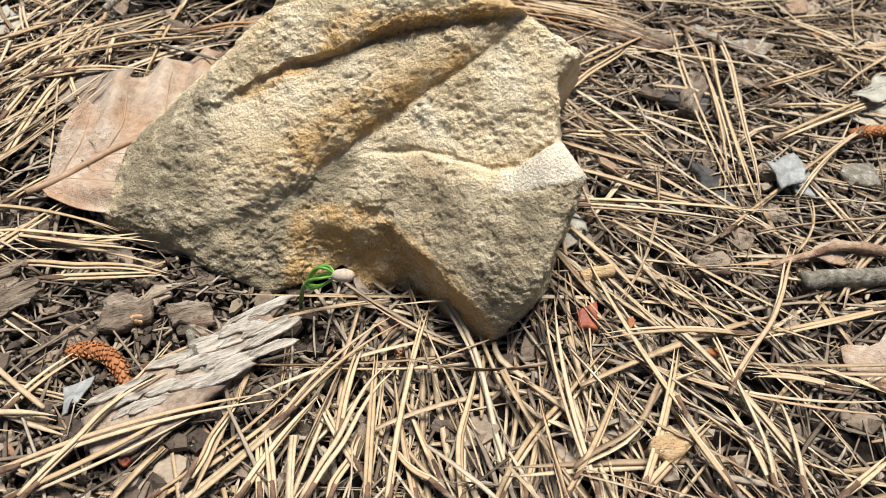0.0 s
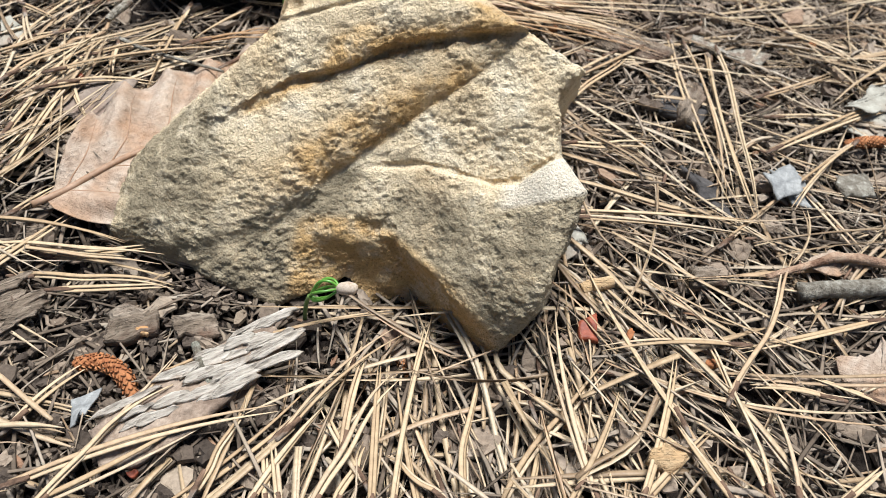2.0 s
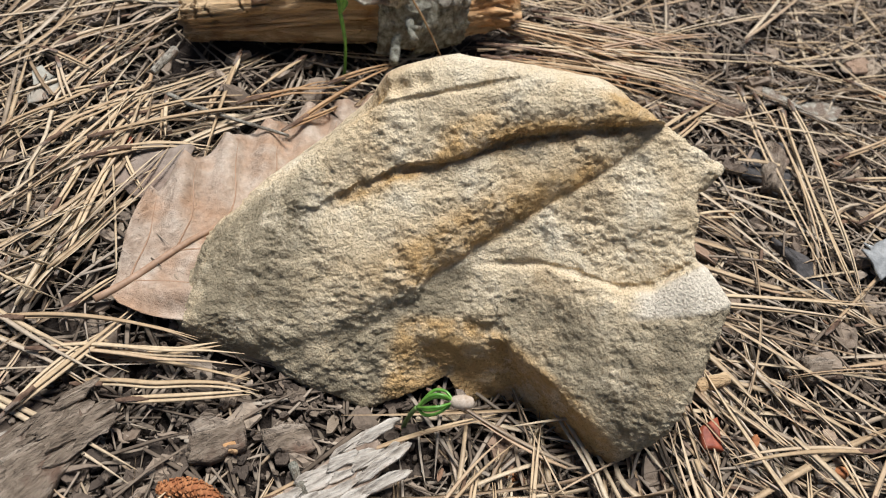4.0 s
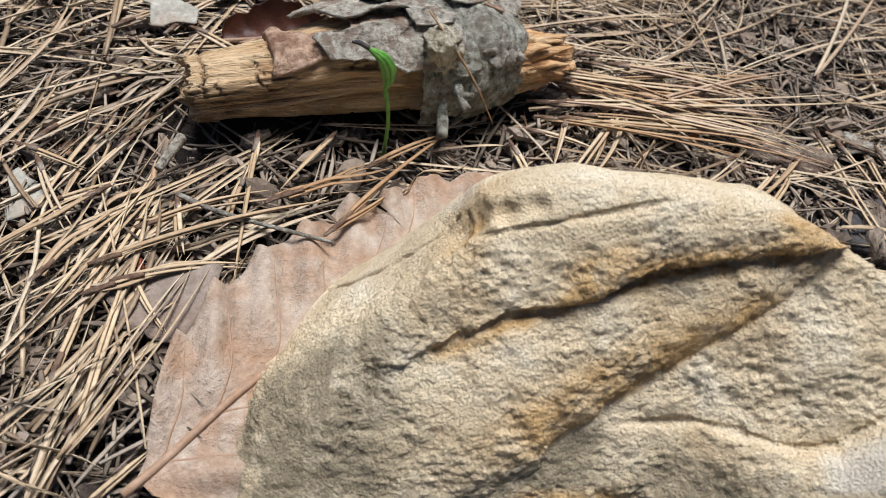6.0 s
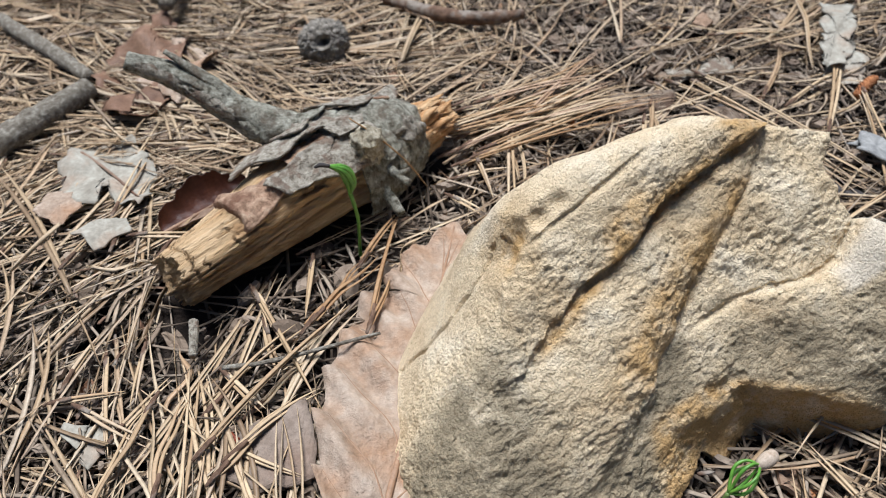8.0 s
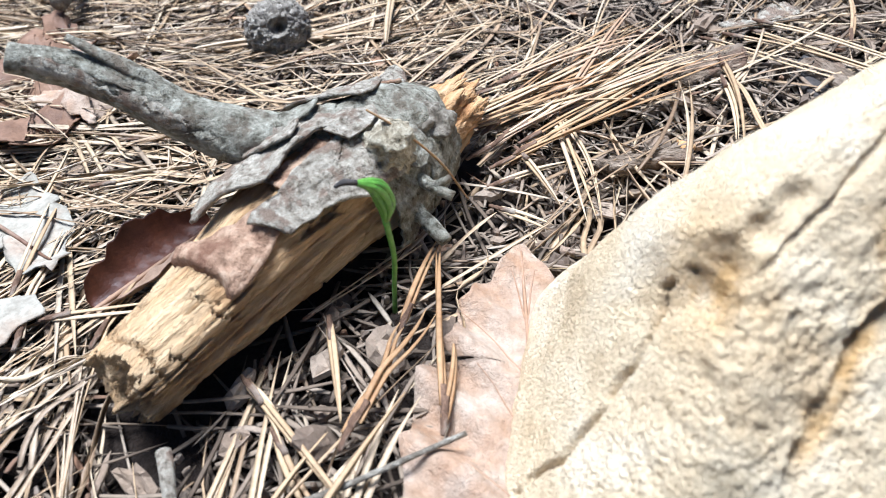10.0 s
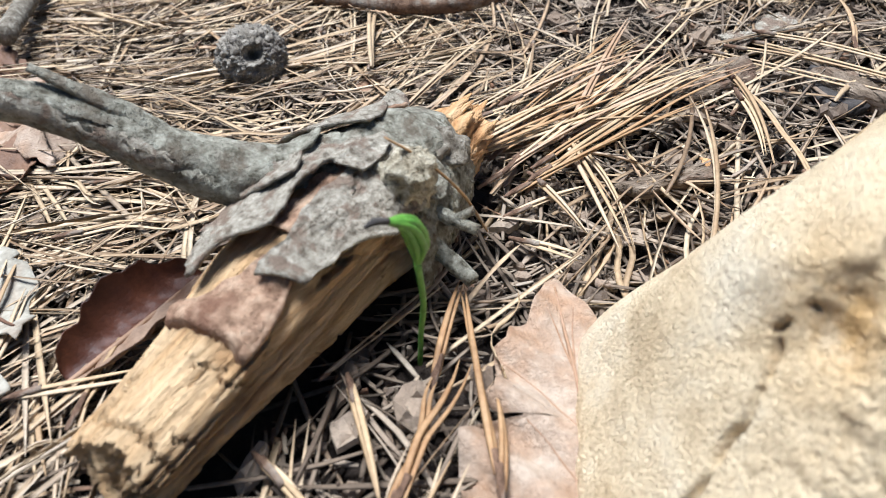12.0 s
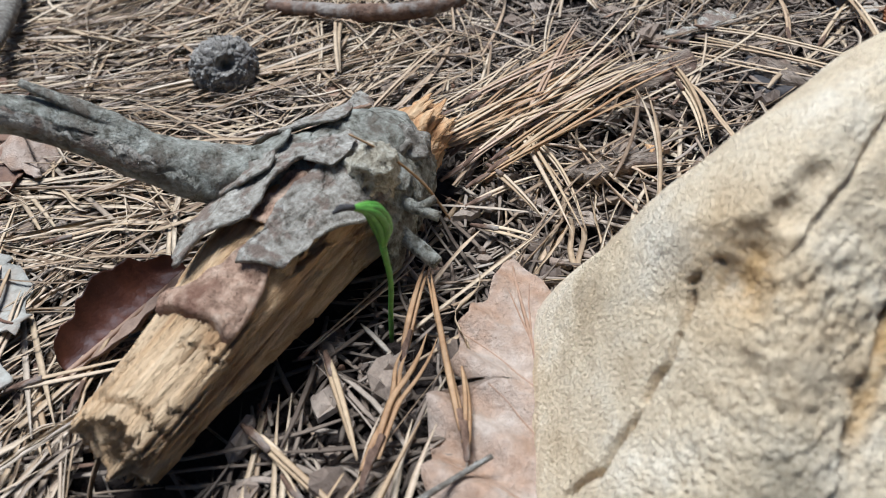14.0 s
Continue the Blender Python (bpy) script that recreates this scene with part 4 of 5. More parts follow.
def build_seedling_back():
    s = empty("pine_seedling", pose(-0.0465, 0.247, -0.001), "bright green pine seedling beside the rotten log", "seedling")
    v, f = tube([(0, 0, 0), (0.0003, -0.0012, 0.010), (0, -0.0032, 0.020), (-0.0018, -0.0048, 0.0315)], [0.0006, 0.00055, 0.0006, 0.0007], 8, 16)
    mesh_object("stem", v, f, M_GREEN, s)
    for k in range(7):
        a = 2 * math.pi * k / 7
        bow = np.array((math.cos(a) * 0.8, math.sin(a), 0.2 * math.cos(a))) * 0.0015
        v, f = tube([(-0.0018, -0.0048, 0.0312), np.array((-0.0012, -0.0049, 0.0360)) + bow, np.array((-0.0030, -0.0048, 0.0410)) + bow * 0.9, (-0.0072, -0.0046, 0.0440)], [0.0005, 0.0008, 0.0007, 0.0004], 8, 18)
        mesh_object("cotyledon", v, f, M_GREEN, s)
    v, f = tube([(-0.0068, -0.0046, 0.0438), (-0.0092, -0.0044, 0.0452), (-0.0112, -0.0042, 0.0452)], [0.0006, 0.0007, 0.0003], 8, 10)
    mesh_object("seed_husk", v, f, M_DARK, s, label="dark shrivelled seed husk")


build_seedling_front()
build_seedling_back()


# ---- small things on the ground ----
def flake_thing(name, outline_mm, z, thick, warp, mat, label, category, tilt=(0, 0), group="", seed=1.0, turn=0.0, furrow=0.0, rings=5):
    """A thin fallen piece: outline in plan millimetres, z above the soil."""
    p = np.array(outline_mm, float) / 1000
    c = p.mean(0)
    q, k = p - c, radians(turn)
    q = np.stack([q[:, 0] * math.cos(k) + q[:, 1] * math.sin(k), q[:, 1] * math.cos(k) - q[:, 0] * math.sin(k)], 1)
    v, f = plate(q, thick, warp, seed, n=max(rings, 9) if thick < 0.001 else rings, jag=0.0022 if thick < 0.001 else 0.0012, furrow=furrow)
    ob = mesh_object(name, v, f, mat)
    ob.matrix_world = pose(c[0], c[1], float(ground_z(c[0], c[1])) + z, tilt[0], tilt[1], turn)
    return tagged(ob, label, category, group)


def catkin(pts, r, label):
    """A spent pollen cone: a bent spindle of overlapping scales."""
    s = empty("pollen_cone", pose(*pts[0]), label, "pollen cone", "spent pollen cones")
    o = np.array(pts[0])
    c = catmull([np.array(q) - o for q in pts], 40)
    v, f = tube([np.array(q) - o for q in pts], [r * 0.7, r * 0.8, r * 0.8, r * 0.5], 10, 24)
    mesh_object("core", v, f, M_CATKIN, s)
    bits = []
    for k in range(150):
        i = min(38, int(k / 150 * 39))
        tan = c[i + 1] - c[i]
        tan /= np.linalg.norm(tan)
        side = np.cross(tan, (0.3, 0.2, 1.0))
        side /= np.linalg.norm(side)
        up = np.cross(side, tan)
        a = k * 2.4
        d = side * math.cos(a) + up * math.sin(a)
        e = np.cross(tan, d)
        rr = r * float(np.interp(i, [0, 12, 28, 39], [0.85, 1.0, 0.95, 0.6]))
        base, tip, w = c[i] + d * rr * 0.6, c[i] + d * rr * 1.04 + tan * rr * 0.42, rr * 0.33
        mid = c[i] + d * rr * 1.05 + tan * rr * 0.1
        q = [base - e * w * 0.7, base + e * w * 0.7, mid + e * w, tip + e * w * 0.3, tip - e * w * 0.3, mid - e * w]
        lower = [b - d * rr * 0.15 for b in q]
        bits.append((q + lower, [tuple(range(6)), tuple(range(11, 5, -1))] + [(m, 6 + m, 6 + (m + 1) % 6, (m + 1) % 6) for m in range(6)]))
    v, f = join(*bits)
    tagged(mesh_object("scale_cover", v, f, M_CATKIN, s), kind="stuff")
    return s


catkin([(-0.0825, 0.1015, -0.009), (-0.0755, 0.1015, -0.007), (-0.069, 0.098, -0.0075), (-0.0635, 0.089, -0.0105)], 0.0024, "orange-brown curved spent pollen cone on the litter")
catkin([(-0.0005, 0.113, -0.0125), (0.002, 0.111, -0.012), (0.004, 0.108, -0.013), (0.0055, 0.105, -0.0145)], 0.0019, "dark orange spent pollen cone half under needles")
catkin([(0.160, 0.199, 0.002), (0.166, 0.200, 0.003), (0.172, 0.201, 0.003), (0.178, 0.202, 0.002)], 0.0022, "orange-brown straight spent pollen cone on the litter")
catkin([(0.026, 0.1075, -0.011), (0.0275, 0.106, -0.0105), (0.029, 0.1045, -0.011), (0.030, 0.103, -0.0115)], 0.0014, "small tan bud scale cone by the rock foot")

def fissured_chip(name, place, size, base_mat, scale_mat, label, category, seed):
    """A thick scrap of old pine bark: a torn base sheet under rows of long overlapping scales."""
    chip = empty(name, place, label, category)
    edge = [(-27, -5), (-25, 5), (-12, 7.5), (4, 8), (16, 6.5), (27, 5.5), (25, -2), (14, -6), (2, -7.5), (-9, -10), (-20, -9)]
    edge = [(q * size, r * (1.0 if size == 1 else 1.1)) for q, r in edge]
    v, f = plate(np.array(edge) / 1000, 0.0022 / size, 0.0016, 2.0 + seed, n=14, furrow=0.0006)
    mesh_object("base_sheet", v, f, base_mat, chip, label="torn tan-brown inner layer")
    rnd = random.Random(8 + seed)
    for row in range(7):
        y = 6.4 - 2.05 * row
        x = -24 + 2.2 * row + rnd.uniform(-2, 2)
        while x < 23 - 1.2 * row:
            long, wide = rnd.uniform(8, 20), rnd.uniform(2.0, 3.2)
            if y > -6.5 and not (row > 4 and x < -6) and rnd.random() < 0.94:
                out = [(-long / 2, -wide * 0.2), (-long * 0.3, wide * 0.45), (long * 0.1, wide * 0.5), (long * 0.42, wide * 0.3), (long / 2, -wide * 0.1), (long * 0.25, -wide * 0.5), (-long * 0.2, -wide * 0.45)]
                v, f = plate(np.array(out) / 1000, rnd.uniform(0.0007, 0.0013), 0.0009, row * 9.1 + x, n=8, jag=0.0007, furrow=0.0005)
                ob = mesh_object("bark_scale", v, f, scale_mat, chip)
                ob.matrix_local = pose(size * (x + long / 2) / 1000, y / 1000, 0.0013 + 0.0007 * rnd.random(), rnd.uniform(0, 8), rnd.uniform(-2, 3), rnd.uniform(-14, -5))
            x += long * 0.86


fissured_chip("bark_chip", pose(-0.0495, 0.0930, float(ground_z(-0.0495, 0.093)) + 0.0058, 3, -2, 40), 1.0, M_CHIP_TAN, M_CHIP, "large grey fissured bark chip on the needles", "bark chip", 0)
fissured_chip("bark_block", pose(-0.1120, 0.1070, float(ground_z(-0.112, 0.107)) + 0.006, 4, 3, 52), 0.62, M_CHIP_BROWN, M_CHIP_BROWN, "crumbling tan-brown decayed bark block", "bark block", 5)
fissured_chip("bark_block", pose(-0.1255, 0.0930, float(ground_z(-0.1255, 0.093)) + 0.006, -3, 2, 60), 0.7, M_CHIP_BROWN, M_CHIP, "weathered grey-brown fissured bark slab", "bark block", 9)
flake_thing("bleached_chip", [(-80, 91), (-74, 93), (-73, 86), (-80, 85)], 0.005, 0.0008, 0.001, M_WHITE, "small bleached white bark scrap", "chip", seed=3.0)
flake_thing("red_chip", [(51, 117), (57, 118), (56, 110), (51, 110)], 0.004, 0.0022, 0.001, M_REDCHIP, "glossy dark red resinous bark chip", "chip", seed=4.0)
flake_thing("bleached_chip", [(120, 175), (131, 181), (133, 169), (122, 164)], 0.008, 0.0012, 0.003, M_WHITE, "bleached bluish-white flake with a hole", "chip", seed=5.0)
flake_thing("bark_chip", [(149, 183), (162, 186), (161, 174), (149, 172)], 0.005, 0.002, 0.002, M_LICHEN, "flat grey bark flake on litter", "bark chip", seed=6.0)
flake_thing("bark_chip", [(88, 138), (100, 139), (99, 132), (88, 130)], 0.004, 0.003, 0.001, M_CHIP_BROWN, "thick greyish wood chip on litter", "bark chip", seed=7.0, turn=10.0, furrow=0.0012, rings=12)
flake_thing("bark_chip", [(107, 229), (114, 223), (104, 203), (97, 204)], 0.004, 0.005, 0.002, M_CHIP_BROWN, "thick weathered grey-brown bark block", "bark chip", seed=8.0, turn=65.0, furrow=0.0012, rings=12)
flake_thing("bark_chip", [(97, 184), (105, 177), (110, 160), (99, 168)], 0.004, 0.004, 0.002, M_DARK, "dark decayed bark piece", "bark chip", seed=9.0)
flake_thing("bark_chip", [(117, 262), (133, 260), (150, 254), (141, 244), (115, 252)], 0.004, 0.0010, 0.004, M_BARK, "pale greenish-grey ragged bark strip", "bark chip", seed=10.0)
flake_thing("leaf_scrap", [(124, 107), (140, 117), (146, 100), (130, 95)], 0.006, 0.0006, 0.003, M_LEAF, "brown torn leaf scrap on needles", "leaf scrap", seed=11.0)
flake_thing("leaf_scrap", [(124, 141), (138, 147), (142, 140), (128, 136)], 0.006, 0.0006, 0.004, M_LEAF, "curled pinkish-brown leaf scrap", "leaf scrap", seed=12.0)
flake_thing("leaf_scrap", [(160, 212), (186, 231), (192, 214), (172, 204)], 0.006, 0.0006, 0.004, M_LEAF_PALE, "pale pinkish dry leaf scrap", "leaf scrap", seed=13.0)
flake_thing("bleached_chip", [(49, 146), (57, 153), (57, 143), (52, 141)], 0.005, 0.0008, 0.001, M_LEAF_PALE, "cream papery scrap beside the rock", "chip", seed=14.0)
flake_thing("wood_chip", [(62, 74), (69, 81), (74, 78), (67, 70)], 0.006, 0.004, 0.001, M_WOOD, "small pale tan wood chip", "wood chip", seed=15.0)
flake_thing("bark_chip", [(-78, 118), (-66, 120), (-63, 111), (-76, 108)], 0.004, 0.003, 0.002, M_CHIP_BROWN, "crumbly mossy bark chip", "bark chip", seed=17.0, turn=25.0, furrow=0.0016, rings=16)
flake_thing("bark_chip", [(-60, 116), (-50, 119), (-46, 112), (-58, 109)], 0.004, 0.002, 0.002, M_CHIP_BROWN, "flat brown bark chip by the rock", "bark chip", seed=18.0, turn=20.0, furrow=0.0012, rings=12)
flake_thing("bark_chip", [(-117, 197), (-108, 206), (-98, 205), (-89, 202), (-93, 190), (-98, 181), (-113, 189)], 0.0058, 0.0011, 0.004, M_LEAF_DULL, "flat grey-brown bark sheet under needles", "bark chip", seed=19.0)
flake_thing("leaf_scrap", [(-147, 240), (-139, 236), (-136, 224), (-143, 221)], 0.005, 0.0006, 0.002, M_LEAF_PALE, "small pale leaf scrap", "leaf scrap", seed=20.0)
PALE = [(-117, 354), (-107, 366), (-95, 366), (-85, 361), (-86, 338), (-90, 323), (-97, 312), (-102, 319), (-104, 334), (-108, 337), (-112, 327), (-116, 333)]
pale_leaf = flake_thing("leaf_scrap", PALE, 0.0075, 0.0007, 0.006, M_LEAF_PALE, "pale bleached torn leaf lying behind the log", "leaf scrap", seed=21.0)
mid = np.mean(PALE, axis=0) / 1000
v, f = tube([(x - mid[0], y - mid[1], 0.006 * noise.noise(Vector(((x - mid[0]) * 55, (y - mid[1]) * 55, 21.0))) + 0.0005) for x, y in ((-0.105, 0.362), (-0.102, 0.350), (-0.099, 0.337), (-0.097, 0.325), (-0.0965, 0.316))], [0.0007, 0.0006, 0.0003], 6, 24)
mesh_object("midrib", v, f, M_LEAF_TAN, pale_leaf, label="thin tan midrib")
flake_thing("leaf_scrap", [(-132, 333), (-123, 342), (-114, 337), (-113, 329), (-122, 320)], 0.009, 0.0007, 0.004, M_LEAF, "pinkish dry leaf scrap", "leaf scrap", seed=22.0)
flake_thing("leaf_scrap", [(-121, 312), (-108, 311), (-103, 301), (-117, 299)], 0.009, 0.0007, 0.003, M_LEAF_PALE, "torn bleached leaf scrap near the log", "leaf scrap", seed=23.0)
def folded_leaf():
    """A dry leaf curled into a trough: one side stands up and shows red-brown, the other lies low and tan with a rolled rim."""
    leaf = empty("curled_leaf", pose(-0.0960, 0.2965, 0.0015, 0, 0, 2), "curled leaf, dark red-brown and tan, against the log", "leaf")
    na, nb = 60, 24
    for name, side, mat, label in (("blade_half", 1, M_LEAF_RED, "dark red-brown lifted half"), ("blade_half", -1, M_LEAF_TAN, "pale tan half with a rolled edge")):
        verts, faces = [], []
        for level in (0.00015, -0.00015):
            for i in range(na + 1):
                g = i / na
                x = 0.034 * g
                w = (0.0080 if side > 0 else 0.0085) * math.sin(math.pi * min(0.985, 0.03 + 0.95 * g)) ** 0.55 * (1 + 0.16 * noise.noise(Vector((x * 150, side, 0))) + 0.14 * noise.noise(Vector((x * 420, side, 4))))
                for j in range(nb + 1):
                    q = j / nb
                    turn = q * (1.4 if side > 0 else 1.5)
                    y = side * w * math.sin(turn) * (0.95 if side > 0 else 0.8)
                    z = 0.0015 + 0.0045 * g + w * (1 - math.cos(turn)) * (1.3 if side > 0 else 0.45) + 0.0022 * q * noise.noise(Vector((x * 110, y * 110, 3))) + 0.0003 * math.sin(x * 900 + q * 5)
                    verts.append((x, y, z + level))
        wide, size = nb + 1, (na + 1) * (nb + 1)
        for i in range(na):
            for j in range(nb):
                q = (i * wide + j, (i + 1) * wide + j, (i + 1) * wide + j + 1, i * wide + j + 1)
                faces += [q, tuple(size + k for k in reversed(q))]
        rim = list(range(wide)) + [i * wide + nb for i in range(1, na + 1)] + [na * wide + j for j in range(nb - 1, -1, -1)] + [i * wide for i in range(na - 1, 0, -1)]
        faces += [(c, d, size + d, size + c) for c, d in zip(rim, rim[1:] + rim[:1])]
        mesh_object(name, verts, faces, mat, leaf, label=label)
    v, f = tube([(-0.004, 0, 0.0015), (0.012, 0, 0.0031), (0.024, 0, 0.0045), (0.033, 0, 0.0058)], [0.0007, 0.0006, 0.0003], 6, 20)
    mesh_object("midrib", v, f, M_VEIN, leaf)


folded_leaf()
flake_thing("curled_leaf", [(-86, 418), (-68, 440), (-33, 464), (-36, 425), (-66, 376), (-86, 372)], 0.008, 0.0007, 0.012, M_LEAF_BROWN, "curled brown leaf among needles", "leaf", seed=25.0)
flake_thing("curled_leaf", [(-68, 404), (-40, 436), (-30, 400), (-62, 374)], 0.008, 0.0007, 0.010, M_LEAF, "brown dry leaf among needles", "leaf", seed=26.0)
flake_thing("bark_chip", [(73, 264), (88, 260), (106, 246), (95, 238), (74, 249)], 0.004, 0.0035, 0.002, M_CHIP_BROWN, "smooth rounded grey bark piece", "bark chip", seed=27.0, turn=-35.0, furrow=0.0012, rings=12)
flake_thing("bark_chip", [(115, 231), (114, 218), (106, 202), (93, 212), (100, 226)], 0.003, 0.0035, 0.002, M_DARK, "dark grey bark lump among needles", "bark chip", seed=28.0)
flake_thing("bark_chip", [(26, 246), (43, 233), (52, 232), (44, 226), (27, 238)], 0.004, 0.003, 0.002, M_CHIP_BROWN, "reddish-brown bark strip on dark litter", "bark chip", seed=29.0, turn=-40.0, furrow=0.0012, rings=12)
flake_thing("leaf_scrap", [(217, 254), (222, 240), (183, 216), (163, 214), (180, 230)], 0.008, 0.0007, 0.005, M_LEAF_PALE, "pale pinkish dry leaf on needles", "leaf scrap", seed=30.0)
flake_thing("bleached_chip", [(126, 182), (136, 180), (138, 164), (128, 166)], 0.004, 0.001, 0.002, M_WHITE, "pale bluish weathered scrap", "chip", seed=31.0)


def stick(pts, radii, mat, label, rough=0.2, category="stick"):
    o = np.array(pts[0])
    v, f = tube([np.array(p) - o for p in pts], radii, 12, 36, 1.0, rough, len(pts) + pts[0][0] * 50, 260)
    ob = mesh_object("stick", v, f, mat)
    ob.matrix_world = pose(*o)
    return tagged(ob, label, category)


stick([(0.119, 0.130, 0.003), (0.132, 0.131, 0.004), (0.165, 0.135, 0.003)], [0.0026, 0.0028, 0.0026], M_LICHEN, "lichen-covered grey twig on the litter")
stick([(0.110, 0.134, 0.004), (0.125, 0.139, 0.005), (0.137, 0.142, 0.006), (0.160, 0.138, 0.005)], [0.0009, 0.0012, 0.0016, 0.0016], M_BARK_IN, "thin pinkish root lying on needles", 0.3)
stick([(0.054, 0.1275, 0.001), (0.058, 0.129, 0.002), (0.063, 0.1305, 0.002)], [0.0019, 0.002, 0.0019], M_WOOD, "short pale broken twig piece")
stick([(-0.105, 0.522, 0.004), (-0.093, 0.462, 0.006), (-0.085, 0.420, 0.006)], [0.004, 0.0038, 0.0032], M_LICHEN, "grey lichened stick behind the log")
stick([(-0.150, 0.385, 0.004), (-0.111, 0.400, 0.006), (-0.088, 0.411, 0.006)], [0.006, 0.0056, 0.005], M_LICHEN, "thick grey lichened stick behind the log")
stick([(0.062, 0.412, 0.004), (0.070, 0.366, 0.007), (0.087, 0.347, 0.006), (0.104, 0.341, 0.005)], [0.0028, 0.0036, 0.0034, 0.0024], M_STICK, "brown crooked fallen stick")
stick([(0.012, 0.530, 0.010), (-0.006, 0.496, 0.012), (-0.034, 0.458, 0.012)], [0.004, 0.0042, 0.0035], M_LICHEN, "grey scaly twig end")
stick([(-0.1035, 0.2465, 0.007), (-0.1055, 0.241, 0.007), (-0.1085, 0.235, 0.006)], [0.0016, 0.0015, 0.0011], M_BARK, "short grey twig end with needle stubs")
stick([(-0.103, 0.2285, 0.003), (-0.090, 0.220, 0.005), (-0.062, 0.208, 0.0075)], [0.0008, 0.0007, 0.0005], M_LICHEN, "thin grey twig over the leaf")
stick([(-0.052, 0.1065, -0.004), (-0.049, 0.100, -0.003), (-0.046, 0.095, -0.004)], [0.0011, 0.0012, 0.0009], M_LIMB, "tiny grey twig on the bark chip")


def cross_needle():
    """One long needle leaning across the log."""
    v, f = tube([(0, 0, 0), (0.007, -0.003, -0.008), (0.016, -0.004, -0.021), (0.0245, -0.003, -0.037)], [0.0003, 0.00045, 0.00045, 0.0003], 6, 24, 0.7)
    ob = mesh_object("pine_needle", v, f, M_ORANGE)
    ob.matrix_world = pose(-0.0362, 0.2600, 0.0430)
    tagged(ob, "brown single pine needle leaning across the log", "pine needles")


cross_needle()


def build_cone():
    """A weathered closed cone with a bored hole."""
    verts, faces = [], []
    nu, nv = 110, 80
    r0, hole = 0.0112, Vector((-0.35, -0.75, 0.5)).normalized()
    for i in range(nv + 1):
        th = math.pi * i / nv
        for j in range(nu):
            ph = 2 * math.pi * j / nu
            d = Vector((math.sin(th) * math.cos(ph), math.sin(th) * math.sin(ph), math.cos(th)))
            k = d.dot(hole)
            r = r0 * (0.95 + 0.10 * noise.noise(d * 4) + 0.22 * abs(noise.noise(d * 9)) + 0.14 * abs(noise.noise(d * 22)) - 0.04)
            r *= 1 - 0.75 * float(smooth01((k - 0.945) / 0.03))
            verts.append((d.x * r * 1.05, d.y * r, d.z * r * 0.88))
    for i in range(nv):
        for j in range(nu):
            k = (j + 1) % nu
            faces.append((i * nu + j, (i + 1) * nu + j, (i + 1) * nu + k, i * nu + k))
    cone = empty("pine_cone", pose(0.013, 0.378, float(ground_z(0.013, 0.378)) + 0.011), "round grey weathered pine cone with a dark bored hole", "pine cone")
    mesh_object("body", verts, faces, M_CONE, cone)
    for k in range(70):
        z = 1 - 2 * (k + 0.5) / 70
        d = Vector((math.sqrt(1 - z * z) * math.cos(k * 2.39996), math.sqrt(1 - z * z) * math.sin(k * 2.39996), z))
        if d.dot(hole) > 0.88:
            continue
        c = np.array((d.x * 1.05, d.y, d.z * 0.88)) * r0
        v, f = tube([c * 0.9, c * 1.0, c * 1.06], [0.0017, 0.0015, 0.0004], 7, 5, 1.0, 0.5, k)
        mesh_object("scale", v, f, M_CONE, cone)


build_cone()


# ---- litter: needles and flakes beyond counting ----
RNG = np.random.default_rng(11)


